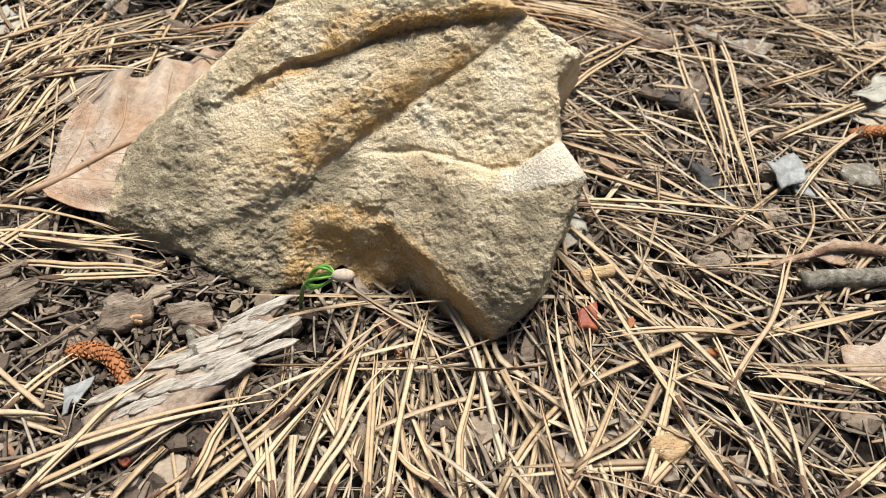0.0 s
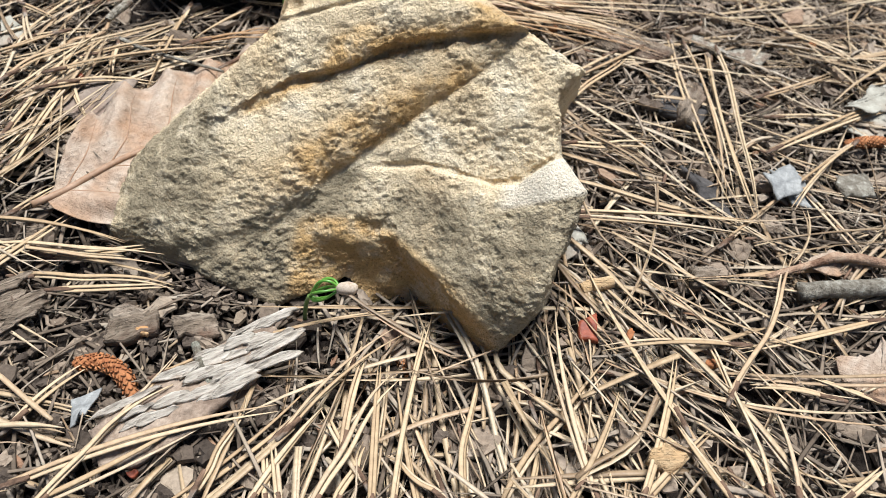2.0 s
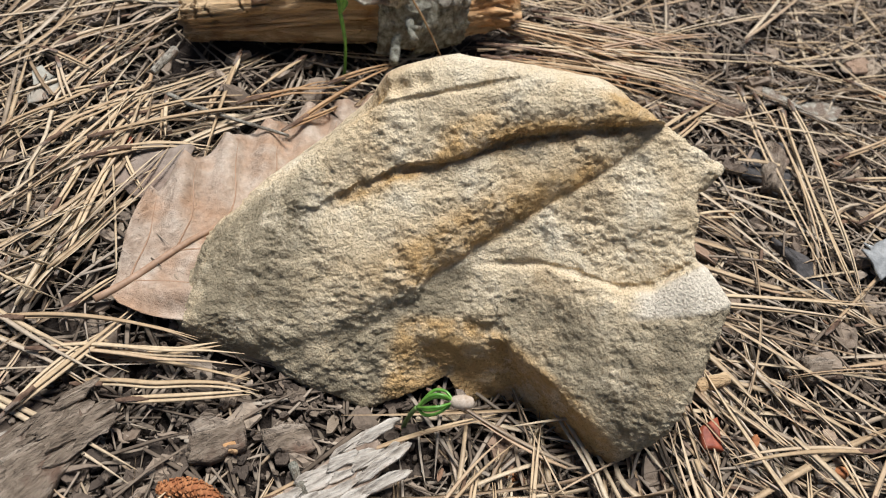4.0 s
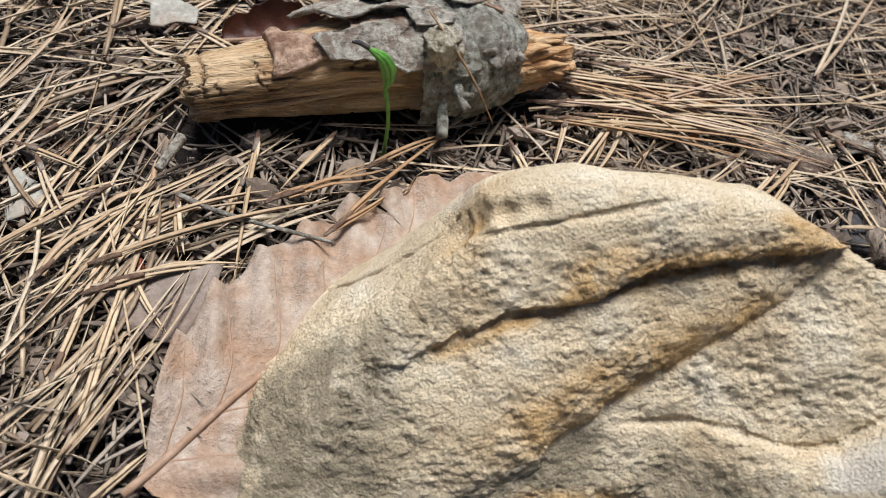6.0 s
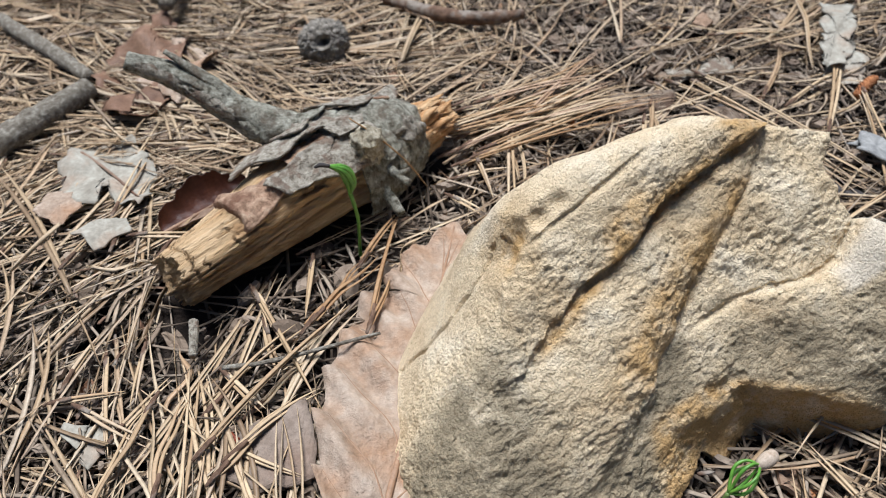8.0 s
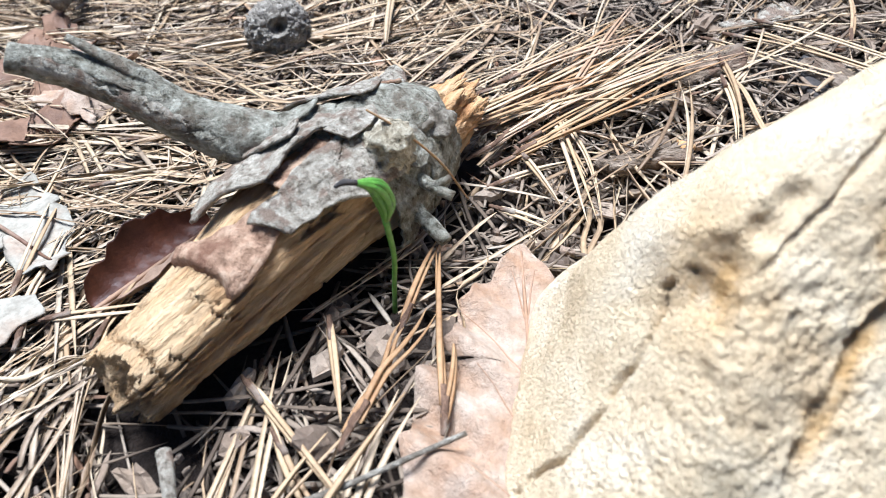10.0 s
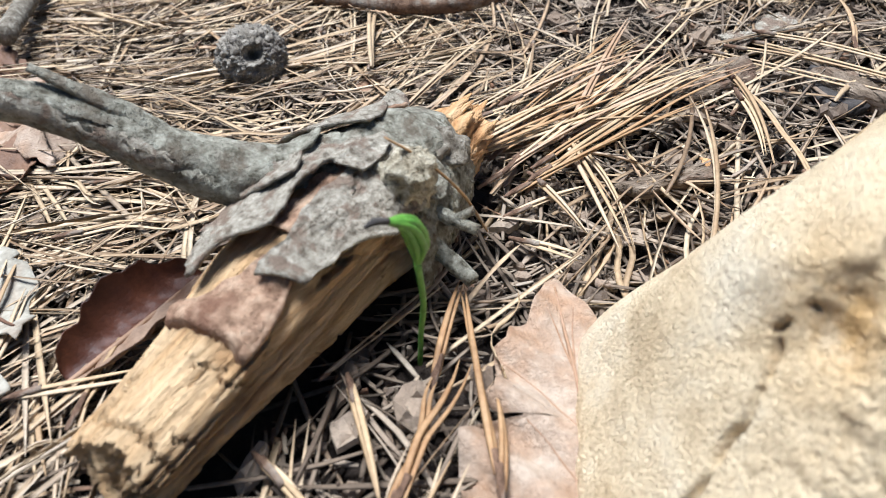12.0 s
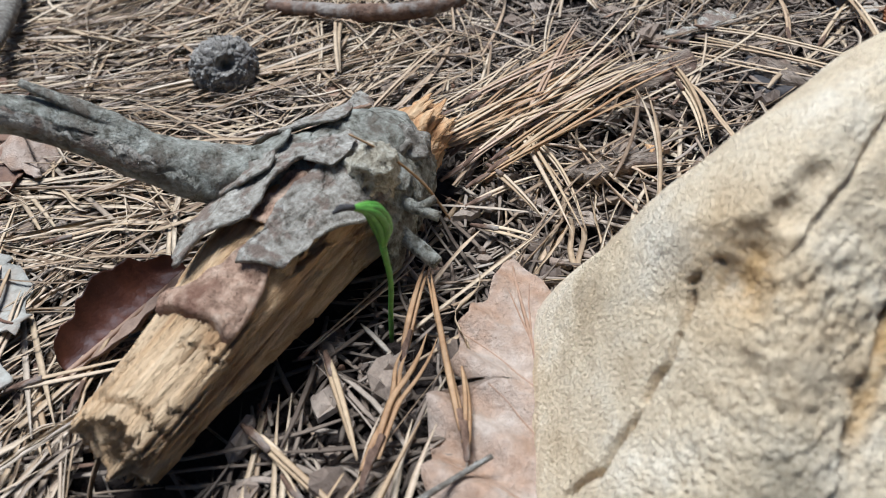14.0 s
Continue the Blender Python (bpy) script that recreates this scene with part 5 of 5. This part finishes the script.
def needle_mesh(name, x, y, z, ang, length, width, bend, arch, slope, mat, wave=None, ks=8, twist=None):
    """All needles at once: half-round blades, bent in plan, arched and tapered; with a twist, channelled ribbons."""
    n = len(x)
    t = np.linspace(-0.5, 0.5, ks)[None, :]
    L = length[:, None]
    along = t * L
    lat = bend[:, None] * L * (4 * t * t - 0.33)
    if wave is not None:
        lat = lat + wave[:, None] * np.sin(t * 8 + x[:, None] * 900)
    ca, sa = np.cos(ang)[:, None], np.sin(ang)[:, None]
    px, py = x[:, None] + along * ca - lat * sa, y[:, None] + along * sa + lat * ca
    pz = z[:, None] + slope[:, None] * along + arch[:, None] * L * (0.25 - t * t) * 2
    dirx, diry = np.gradient(px, axis=1), np.gradient(py, axis=1)
    m = np.hypot(dirx, diry)
    sx, sy = -diry / m, dirx / m
    taper = np.minimum(1.0, 0.15 + 3.0 * (0.5 - t)) * np.minimum(1.0, 0.7 + 8 * (t + 0.5))
    w = width[:, None] * taper * 0.5
    v = np.empty((n, ks, 4, 3), np.float32)
    section = ((1, 0.05), (0.5, 0.42), (-0.5, 0.34), (-1, -0.12)) if twist is None else ((1, 0.22), (0.08, -0.10), (-1, 0.22), (0, -0.42))
    phi = 0.0 * t + (0.0 if twist is None else twist[:, None] * np.sin(t * 5 + x[:, None] * 700))
    for c, (a, b) in enumerate(section):
        across, over = a * np.cos(phi) - b * np.sin(phi), a * np.sin(phi) + b * np.cos(phi)
        v[:, :, c, 0], v[:, :, c, 1], v[:, :, c, 2] = px + sx * w * across, py + sy * w * across, pz + w * over
    base = (np.arange(n) * ks * 4)[:, None, None] + (np.arange(ks - 1) * 4)[None, :, None]
    f = []
    for c in range(4):
        d = (c + 1) % 4
        f.append(np.stack([base[..., 0] + c, base[..., 0] + d, base[..., 0] + d + 4, base[..., 0] + c + 4], -1).reshape(-1, 4))
    f = np.vstack(f)
    e = (np.arange(n) * ks * 4)[:, None]
    f = np.vstack([f, e + np.array([[3, 2, 1, 0]]), e + (ks - 1) * 4 + np.array([[0, 1, 2, 3]])])
    me = bpy.data.meshes.new(name)
    v = v.reshape(-1, 3)
    me.vertices.add(len(v))
    me.vertices.foreach_set("co", v.ravel())
    me.loops.add(f.size)
    me.loops.foreach_set("vertex_index", f.astype(np.int32).ravel())
    me.polygons.add(len(f))
    me.polygons.foreach_set("loop_start", np.arange(0, f.size, 4, dtype=np.int32))
    me.update(calc_edges=True)
    me.validate()
    me.materials.append(mat)
    if twist is None:
        me.shade_smooth()
    return new(name, me)


def scatter(n, x0, x1, y0, y1):
    return RNG.uniform(x0, x1, n), RNG.uniform(y0, y1, n)


def on_rock(x, y, grow=0.0):
    poly = [(-0.083, 0.146), (-0.06, 0.129), (-0.034, 0.122), (-0.003, 0.126), (0.027, 0.110), (0.042, 0.120), (0.054, 0.140), (0.052, 0.172), (0.02, 0.195), (-0.03, 0.206), (-0.06, 0.198), (-0.076, 0.175)]
    return polygon_distance(x, y, poly) < grow


def on_leaf(x, y):
    poly = [(-0.099, 0.152), (-0.100, 0.166), (-0.096, 0.183), (-0.078, 0.209), (-0.052, 0.226), (-0.036, 0.232), (-0.016, 0.233), (-0.03, 0.19), (-0.07, 0.15)]
    return polygon_distance(x, y, poly) < 0.0


def on_log(x, y):
    dx, dy = x - LOG_A[0], y - LOG_A[1]
    c, s = math.cos(radians(LOG_TURN)), math.sin(radians(LOG_TURN))
    a, b = dx * c + dy * s, -dx * s + dy * c
    return (a > -0.004) & (a < LOG_LEN * 0.98) & (np.abs(b) < 0.0105)


CHIP_AT, CHIP_TURN = (-0.0495, 0.0930), 40


def on_show(x, y):
    """Where a broad flat piece lies on top of the needles."""
    c, k = math.cos(radians(CHIP_TURN)), math.sin(radians(CHIP_TURN))
    a, b = (x - CHIP_AT[0]) * c + (y - CHIP_AT[1]) * k, -(x - CHIP_AT[0]) * k + (y - CHIP_AT[1]) * c
    return (np.abs(a) < 0.024) & (np.abs(b) < 0.007)


AREA = (-0.30, 0.36, -0.03, 0.64)


def old_layer(name, n, lo, hi, z0, z1, mat):
    x, y = scatter(n, *AREA)
    keep = ~(on_rock(x, y, -0.008) | on_log(x, y))
    x, y = x[keep], y[keep]
    n = len(x)
    z = ground_z(x, y) + RNG.uniform(z0, z1, n)
    ob = needle_mesh(name, x, y, z, RNG.uniform(0, 2 * math.pi, n), RNG.uniform(lo, hi, n), RNG.uniform(0.0005, 0.0015, n), RNG.normal(0, 0.05, n), RNG.normal(0, 0.02, n), RNG.normal(0, 0.09, n), mat, ks=5)
    return tagged(ob, "short grey-brown weathered pine needle fragments", "pine needles", kind="stuff")


old_layer("old_needle_fragments", 18000, 0.0025, 0.013, -0.001, 0.0044, M_CRUMB)
old_layer("old_needle_litter", 12000, 0.014, 0.050, -0.0008, 0.0048, M_OLD)


def flakes(n, area, largest, name, mat=M_FLAKE):
    """Small crumbs of bark lying flat in the litter."""
    x, y = scatter(n, *area)
    keep = ~(on_rock(x, y, -0.004) | on_log(x, y))
    x, y = x[keep], y[keep]
    verts, faces = [], []
    for a, b in zip(x, y):
        r = 0.0008 + largest * RNG.random() ** 4.5
        k = int(RNG.integers(8, 13))
        th = (np.arange(k) + RNG.uniform(-0.4, 0.4, k)) * 2 * math.pi / k
        rr = r * RNG.uniform(0.72, 1.15, k)
        tilt = RNG.normal(0, 0.25, 2)
        th0, st = RNG.uniform(0, math.pi), RNG.uniform(0.3, 1)
        px, py = rr * np.cos(th), rr * np.sin(th) * st
        px, py = px * math.cos(th0) - py * math.sin(th0), px * math.sin(th0) + py * math.cos(th0)
        z = float(ground_z(a, b)) + RNG.uniform(-0.0005, 0.0042)
        pz = z + px * tilt[0] + py * tilt[1] + r * RNG.normal(0, 0.12, k)
        h = RNG.uniform(0.0003, 0.0012)
        i = len(verts)
        verts += list(zip(a + px, b + py, pz + h * 0.6)) + list(zip(a + px * 1.05, b + py * 1.05, pz - h)) + list(zip(a + px * 0.5, b + py * 0.5, z + 0.5 * (pz - z) + h + r * RNG.normal(0, 0.1, k))) 
        faces.append(tuple(range(i + 2 * k, i + 3 * k)))
        faces += [(i + q, i + (q + 1) % k, i + 2 * k + (q + 1) % k, i + 2 * k + q) for q in range(k)]
        faces += [(i + q, i + k + q, i + k + (q + 1) % k, i + (q + 1) % k) for q in range(k)]
    tagged(mesh_object(name, verts, faces, mat, smooth=False), "small brown bark crumbs and flakes in the litter", "bark crumbs", kind="stuff")


flakes(14000, AREA, 0.0055, "bark_crumbs")
flakes(1500, (-0.135, -0.02, 0.05, 0.135), 0.0036, "decayed_bark_crumbs", M_DECAY)


def twig_bits(n):
    """Broken bits of twig and cone stalk, thicker than needles."""
    x, y = scatter(n, *AREA)
    keep = ~(on_rock(x, y, 0.004) | on_log(x, y) | on_leaf(x, y))
    x, y = x[keep], y[keep]
    n = len(x)
    z = ground_z(x, y) + RNG.uniform(0.001, 0.005, n)
    ob = needle_mesh("twig_bits", x, y, z, RNG.uniform(0, 2 * math.pi, n), RNG.uniform(0.005, 0.024, n), RNG.uniform(0.0009, 0.0020, n), RNG.normal(0, 0.05, n), RNG.normal(0, 0.02, n), RNG.normal(0, 0.10, n), M_FLAKE, RNG.uniform(0, 0.0006, n), ks=7)
    tagged(ob, "grey-brown broken twig bits in the litter", "twig bits", kind="stuff")


twig_bits(1500)


def straw_layer():
    """Long dry needles, mostly in pairs that fork from one sheath, thick in drifts and thin over bare patches."""
    n = 11000
    x, y = scatter(n, *AREA)
    dens = np.array([noise.noise(Vector((a * 11, b * 11, 4.2))) for a, b in zip(x, y)])
    bare = np.exp(-((x - 0.10) / 0.065) ** 2 - ((y - 0.20) / 0.075) ** 2)
    front = smooth01((0.125 - y) / 0.03) * smooth01((x + 0.045) / 0.04) * smooth01((0.10 - x) / 0.05)
    side = smooth01((-0.085 - x) / 0.03) * smooth01((y - 0.13) / 0.03)
    carpet = smooth01((y - 0.30) / 0.05) * smooth01((0.10 - x) / 0.06)
    crumbly = np.exp(-((x + 0.085) / 0.04) ** 2 - ((y - 0.108) / 0.026) ** 2) + np.exp(-((x + 0.065) / 0.035) ** 2 - ((y - 0.240) / 0.016) ** 2)
    keep = (RNG.random(n) < np.clip(0.42 + 0.6 * dens - 0.32 * bare + 0.40 * front + 0.12 * side + 0.8 * carpet - 0.7 * crumbly, 0.05, 1)) & ~(on_rock(x, y, 0.0) | on_log(x, y) | on_leaf(x, y) | on_show(x, y))
    x, y = x[keep], y[keep]
    n = len(x)
    fan = smooth01((0.135 - y) / 0.03) * smooth01((0.10 - np.abs(x - 0.01)) / 0.04)
    swirl = np.array([noise.noise(Vector((a * 7, b * 7, 9.1))) for a, b in zip(x, y)])
    west = smooth01((-0.075 - x) / 0.03) * smooth01((y - 0.15) / 0.03) * smooth01((0.30 - y) / 0.04)
    flow = np.where(fan > RNG.random(n), np.arctan2(y - 0.185, x - 0.005), np.where(west > RNG.random(n), 0.9, np.where(carpet[keep] > RNG.random(n), -0.55, 0.12)) + 1.3 * swirl)
    ang = np.where(RNG.random(n) < 0.66, flow + RNG.normal(0, 0.28, n), RNG.uniform(0, 2 * math.pi, n))
    length = 0.022 + 0.074 * RNG.random(n)
    z = ground_z(x, y) + RNG.uniform(0.0015, 0.0072, n)
    width = 0.0005 + 0.0011 * RNG.random(n) ** 1.4
    twist = np.where(RNG.random(n) < 0.35, RNG.uniform(0.5, 1.6, n), RNG.uniform(-0.35, 0.35, n))
    bend, arch, slope = RNG.normal(0, 0.055, n), RNG.normal(0.01, 0.012, n), RNG.normal(0, 0.035, n)
    wave = np.where(RNG.random(n) < 0.15, RNG.uniform(0.0006, 0.0022, n), 0.0)
    two = RNG.random(n) < 0.55
    d = RNG.normal(0, 0.06, n)[two]
    c, s = np.cos(ang[two]), np.sin(ang[two])
    L = length[two] * 0.5
    x2, y2 = x[two] - c * L + np.cos(ang[two] + d) * L, y[two] - s * L + np.sin(ang[two] + d) * L
    x, y, z = np.r_[x, x2], np.r_[y, y2], np.r_[z, z[two] + 0.0004]
    ang, length, width = np.r_[ang, ang[two] + d], np.r_[length, length[two]], np.r_[width, width[two]]
    bend, arch, slope, wave = np.r_[bend, bend[two] * 0.7], np.r_[arch, arch[two]], np.r_[slope, slope[two]], np.r_[wave, wave[two]]
    base = (x[:n][two] - c * L, y[:n][two] - s * L, z[:n][two] + 0.0002 - slope[:n][two] * L, ang[:n][two])
    twist = np.r_[twist, twist[two] * 0.8]
    ends_hit = np.zeros(len(x), bool)
    for q in (-0.45, -0.25, 0.25, 0.45):
        ex, ey = x + q * length * np.cos(ang), y + q * length * np.sin(ang)
        ends_hit |= on_rock(ex, ey, -0.012) | on_log(ex, ey) | on_leaf(ex, ey) | on_show(ex, ey)
    k = ~ends_hit
    ob = needle_mesh("pine_needle_litter", x[k], y[k], z[k], ang[k], length[k], width[k], bend[k], arch[k], slope[k], M_STRAW, wave[k], ks=11, twist=twist[k])
    tagged(ob, "dry straw-coloured pine needles strewn in drifts", "pine needles", kind="stuff")
    bx, by, bz, turn = (q[k[:n][two]] for q in base)
    some = RNG.random(len(bx)) < 0.5
    bx, by, bz, turn = bx[some], by[some], bz[some], turn[some]
    m = len(bx)
    zero = np.zeros(m)
    ob = needle_mesh("needle_sheaths", bx, by, bz, turn, RNG.uniform(0.003, 0.0065, m), RNG.uniform(0.0009, 0.0014, m), zero, zero, zero, M_STICK, ks=5)
    tagged(ob, "dark brown scaly sheaths at the feet of fallen needles", "needle sheaths", kind="stuff")


straw_layer()


def outer_litter(n):
    """The same litter thinning out into the wood beyond."""
    r, a = 0.42 + 0.5 * np.abs(RNG.normal(0, 1, n)), RNG.uniform(0, 2 * math.pi, n)
    x, y = 0.03 + r * np.cos(a), 0.30 + r * np.sin(a)
    keep = (x < AREA[0]) | (x > AREA[1]) | (y < AREA[2]) | (y > AREA[3])
    x, y = x[keep], y[keep]
    n = len(x)
    ob = needle_mesh("outer_needle_litter", x, y, ground_z(x, y) + RNG.uniform(0.001, 0.006, n), RNG.uniform(0, 2 * math.pi, n), RNG.uniform(0.03, 0.08, n), RNG.uniform(0.0008, 0.0017, n), RNG.normal(0, 0.06, n), RNG.normal(0.01, 0.01, n), RNG.normal(0, 0.03, n), M_STRAW, ks=5)
    tagged(ob, "dry pine needles scattered over the outer forest floor", "pine needles", kind="stuff")


outer_litter(9000)


# ---- single needles that lie on top ----
def needle_pair(row, lift, mat, label, seed):
    """A fascicle: two needles forking from one sheath, from (x0, y0) to (x1, y1) in millimetres."""
    x0, y0, x1, y1 = (q / 1000 for q in row)
    rnd = random.Random(seed)
    L, a = math.hypot(x1 - x0, y1 - y0), math.atan2(y1 - y0, x1 - x0)
    z0, z1 = float(ground_z(x0, y0)) + lift, float(ground_z(x1, y1)) + lift
    pair = empty("pine_needle_pair", pose(x0, y0, z0), label, "pine needles", "fallen pine needles")
    spread, bow = rnd.uniform(-0.05, 0.05), rnd.uniform(-0.05, 0.05)
    for k in (-1, 1):
        pts = []
        for q in np.linspace(0, 1, 6):
            off = k * (0.00045 + spread * L * q * 0.5) + bow * L * 4 * q * (1 - q) + (0.0006 * math.sin(q * 9 + seed) if seed % 4 == 0 else 0)
            pts.append((q * L * math.cos(a) - off * math.sin(a), q * L * math.sin(a) + off * math.cos(a), (z1 - z0) * q + 0.03 * L * 4 * q * (1 - q) + 0.0003 * k))
        w = rnd.uniform(0.00045, 0.0007)
        v, f = tube(pts, [w * 0.8, w * 1.05, w, w * 0.75, w * 0.15], 6, 18, 0.4)
        mesh_object("needle", v, f, mat, pair)
    v, f = tube([(-0.0035 * math.cos(a), -0.0035 * math.sin(a), -0.0003), (0, 0, 0.0001), (0.0045 * math.cos(a), 0.0045 * math.sin(a), 0.0005)], [0.0005, 0.0008, 0.0007], 8, 10, 0.85, 0.35, seed, 700)
    mesh_object("sheath", v, f, M_STICK, pair)
    return pair


FRONT = [(-59, 97, 0, 121), (-25, 83, 2, 114), (-27, 83, -7, 106), (-44, 68, -36, 92), (-85, 67, -28, 89), (-91, 83, -79, 101), (-74, 72, -56, 103), (-78, 61, -55, 94), (-27, 63, -30, 79), (-24, 63, -28, 80), (-3, 64, -3, 103),
         (-12, 64, -5, 83), (-32, 63, -17, 91), (2, 64, 10, 118), (-53, 62, -18, 99), (15, 67, 0, 79), (-11, 80, -7, 106), (14, 71, 5, 92), (-5, 72, -17, 91), (-17, 63, 1, 100), (9, 64, 2, 98), (-82, 61, -45, 85)]
RIGHT = [(49, 64, 43, 118), (26, 63, 58, 102), (73, 84, 55, 138), (95, 109, 55, 105), (142, 122, 93, 108), (91, 65, 84, 117), (59, 64, 75, 103), (91, 65, 85, 90), (98, 65, 99, 92),
         (88, 93, 120, 143), (131, 95, 113, 101), (59, 64, 79, 82), (80, 65, 71, 83), (19, 63, 25, 105), (117, 94, 95, 97), (108, 66, 122, 75), (33, 63, 39, 86), (51, 76, 31, 92), (42, 63, 58, 92)]
FAR_RIGHT = [(107, 259, 111, 158), (112, 254, 109, 169), (124, 250, 114, 156), (102, 149, 165, 202), (130, 192, 183, 223), (55, 155, 109, 151), (53, 207, 87, 243), (54, 158, 118, 157), (45, 267, 95, 263), (138, 214, 180, 216), (55, 188, 88, 193),
             (158, 269, 182, 245), (135, 170, 144, 146)]
WEST = [(-127, 143, -79, 140), (-117, 135, -67, 134), (-103, 136, -65, 130), (-120, 119, -96, 148), (-118, 121, -101, 142), (-124, 176, -111, 243), (-117, 158, -110, 215), (-109, 137, -78, 136), (-99, 135, -73, 140), (-105, 127, -62, 126), (-93, 123, -64, 125), (-113, 148, -102, 157), (-111, 218, -79, 229), (-132, 202, -115, 224)]
BY_LOG = [(-124, 188, -107, 239), (-130, 192, -109, 236), (-118, 205, -63, 224), (-102, 211, -78, 217), (-83, 250, -87, 199), (-119, 250, -128, 231), (-129, 256, -139, 221), (-148, 205, -124, 229), (-103, 226, -100, 207), (-86, 236, -90, 218),
          (-145, 246, -128, 238), (-123, 229, -149, 204), (-136, 226, -116, 237), (-141, 251, -128, 265), (-112, 199, -84, 204)]
BEHIND = [(24, 287, 105, 291), (20, 280, 96, 262), (14, 270, 129, 278), (32, 295, 85, 271), (42, 276, 19, 243), (14, 262, 5, 240), (121, 251, 116, 155), (163, 199, 126, 161), (217, 268, 162, 221), (152, 205, 195, 226), (135, 224, 171, 243)]
AT_END = [(41, 275, 5, 230), (47, 284, 10, 230), (91, 246, 54, 217), (78, 238, 55, 220), (31, 299, 100, 291), (21, 289, 99, 260), (16, 280, 63, 257), (3, 260, 23, 250), (-5, 252, -2, 237), (-73, 343, -52, 324), (-100, 304, -110, 280), (-83, 248, -86, 233), (-62, 250, -76, 228)]
OVER = [(-131, 352, -92, 372), (-120, 330, -96, 366), (-106, 318, -84, 345), (-146, 322, -118, 343), (-112, 300, -88, 330), (-127, 300, -98, 318), (-96, 340, -70, 372), (-140, 240, -128, 216), (-118, 196, -90, 206), (-112, 204, -101, 184), (-99, 288, -72, 306), (-104, 300, -84, 286)]
seed = 0
for rows in (FRONT, RIGHT, FAR_RIGHT, WEST, BY_LOG, BEHIND, AT_END, OVER):
    for row in rows:
        seed += 1
        needle_pair(row, 0.0055 + 0.0012 * (seed % 3), M_STRAW1, "dry straw-coloured pair of pine needles on the litter", seed)
for row in [(-77, 225, -50, 239), (-60, 216, -29, 250), (-50, 239, -28, 251), (-62, 214, -45, 229), (-74, 226, -44, 236)]:
    seed += 1
    needle_pair(row, 0.008, M_ORANGE, "bright orange-brown pair of fallen pine needles", seed)

# crumbs of orange heartwood and pollen cone
rnd = random.Random(33)
for k in range(26):
    x, y, r = rnd.uniform(-130, 180), rnd.uniform(60, 330), rnd.uniform(1.2, 2.8)
    if on_rock(np.array([x / 1000]), np.array([y / 1000]), 0.006)[0] or on_log(np.array([x / 1000]), np.array([y / 1000]))[0] or on_leaf(np.array([x / 1000]), np.array([y / 1000]))[0]:
        continue
    out = [(x + r * rnd.uniform(0.6, 1.2) * math.cos(a), y + r * rnd.uniform(0.5, 1.0) * math.sin(a)) for a in (0.2, 1.3, 2.4, 3.4, 4.5, 5.5)]
    flake_thing("bark_crumb", out, 0.005, 0.0016, 0.0006, (M_CORE, M_REDCHIP, M_CATKIN, M_CHIP_TAN)[k % 4], "small orange-brown crumb of bark on the needles", "bark crumb", (rnd.uniform(-20, 20), rnd.uniform(-20, 20)), "orange crumbs", seed=40.0 + k)
# a sheaf of warm tan needles swept against the end of the log
rnd = random.Random(21)
for k in range(26):
    seed += 1
    x0, y0, turn, long = rnd.uniform(6, 42), rnd.uniform(260, 290), rnd.gauss(-0.15, 0.22), rnd.uniform(45, 85)
    needle_pair((x0, y0, x0 + long * math.cos(turn), y0 + long * math.sin(turn)), 0.006 + 0.004 * rnd.random(), (M_ORANGE, M_STRAW1, M_TAWNY)[k % 3], "tawny pair of pine needles in a swept sheaf", seed)
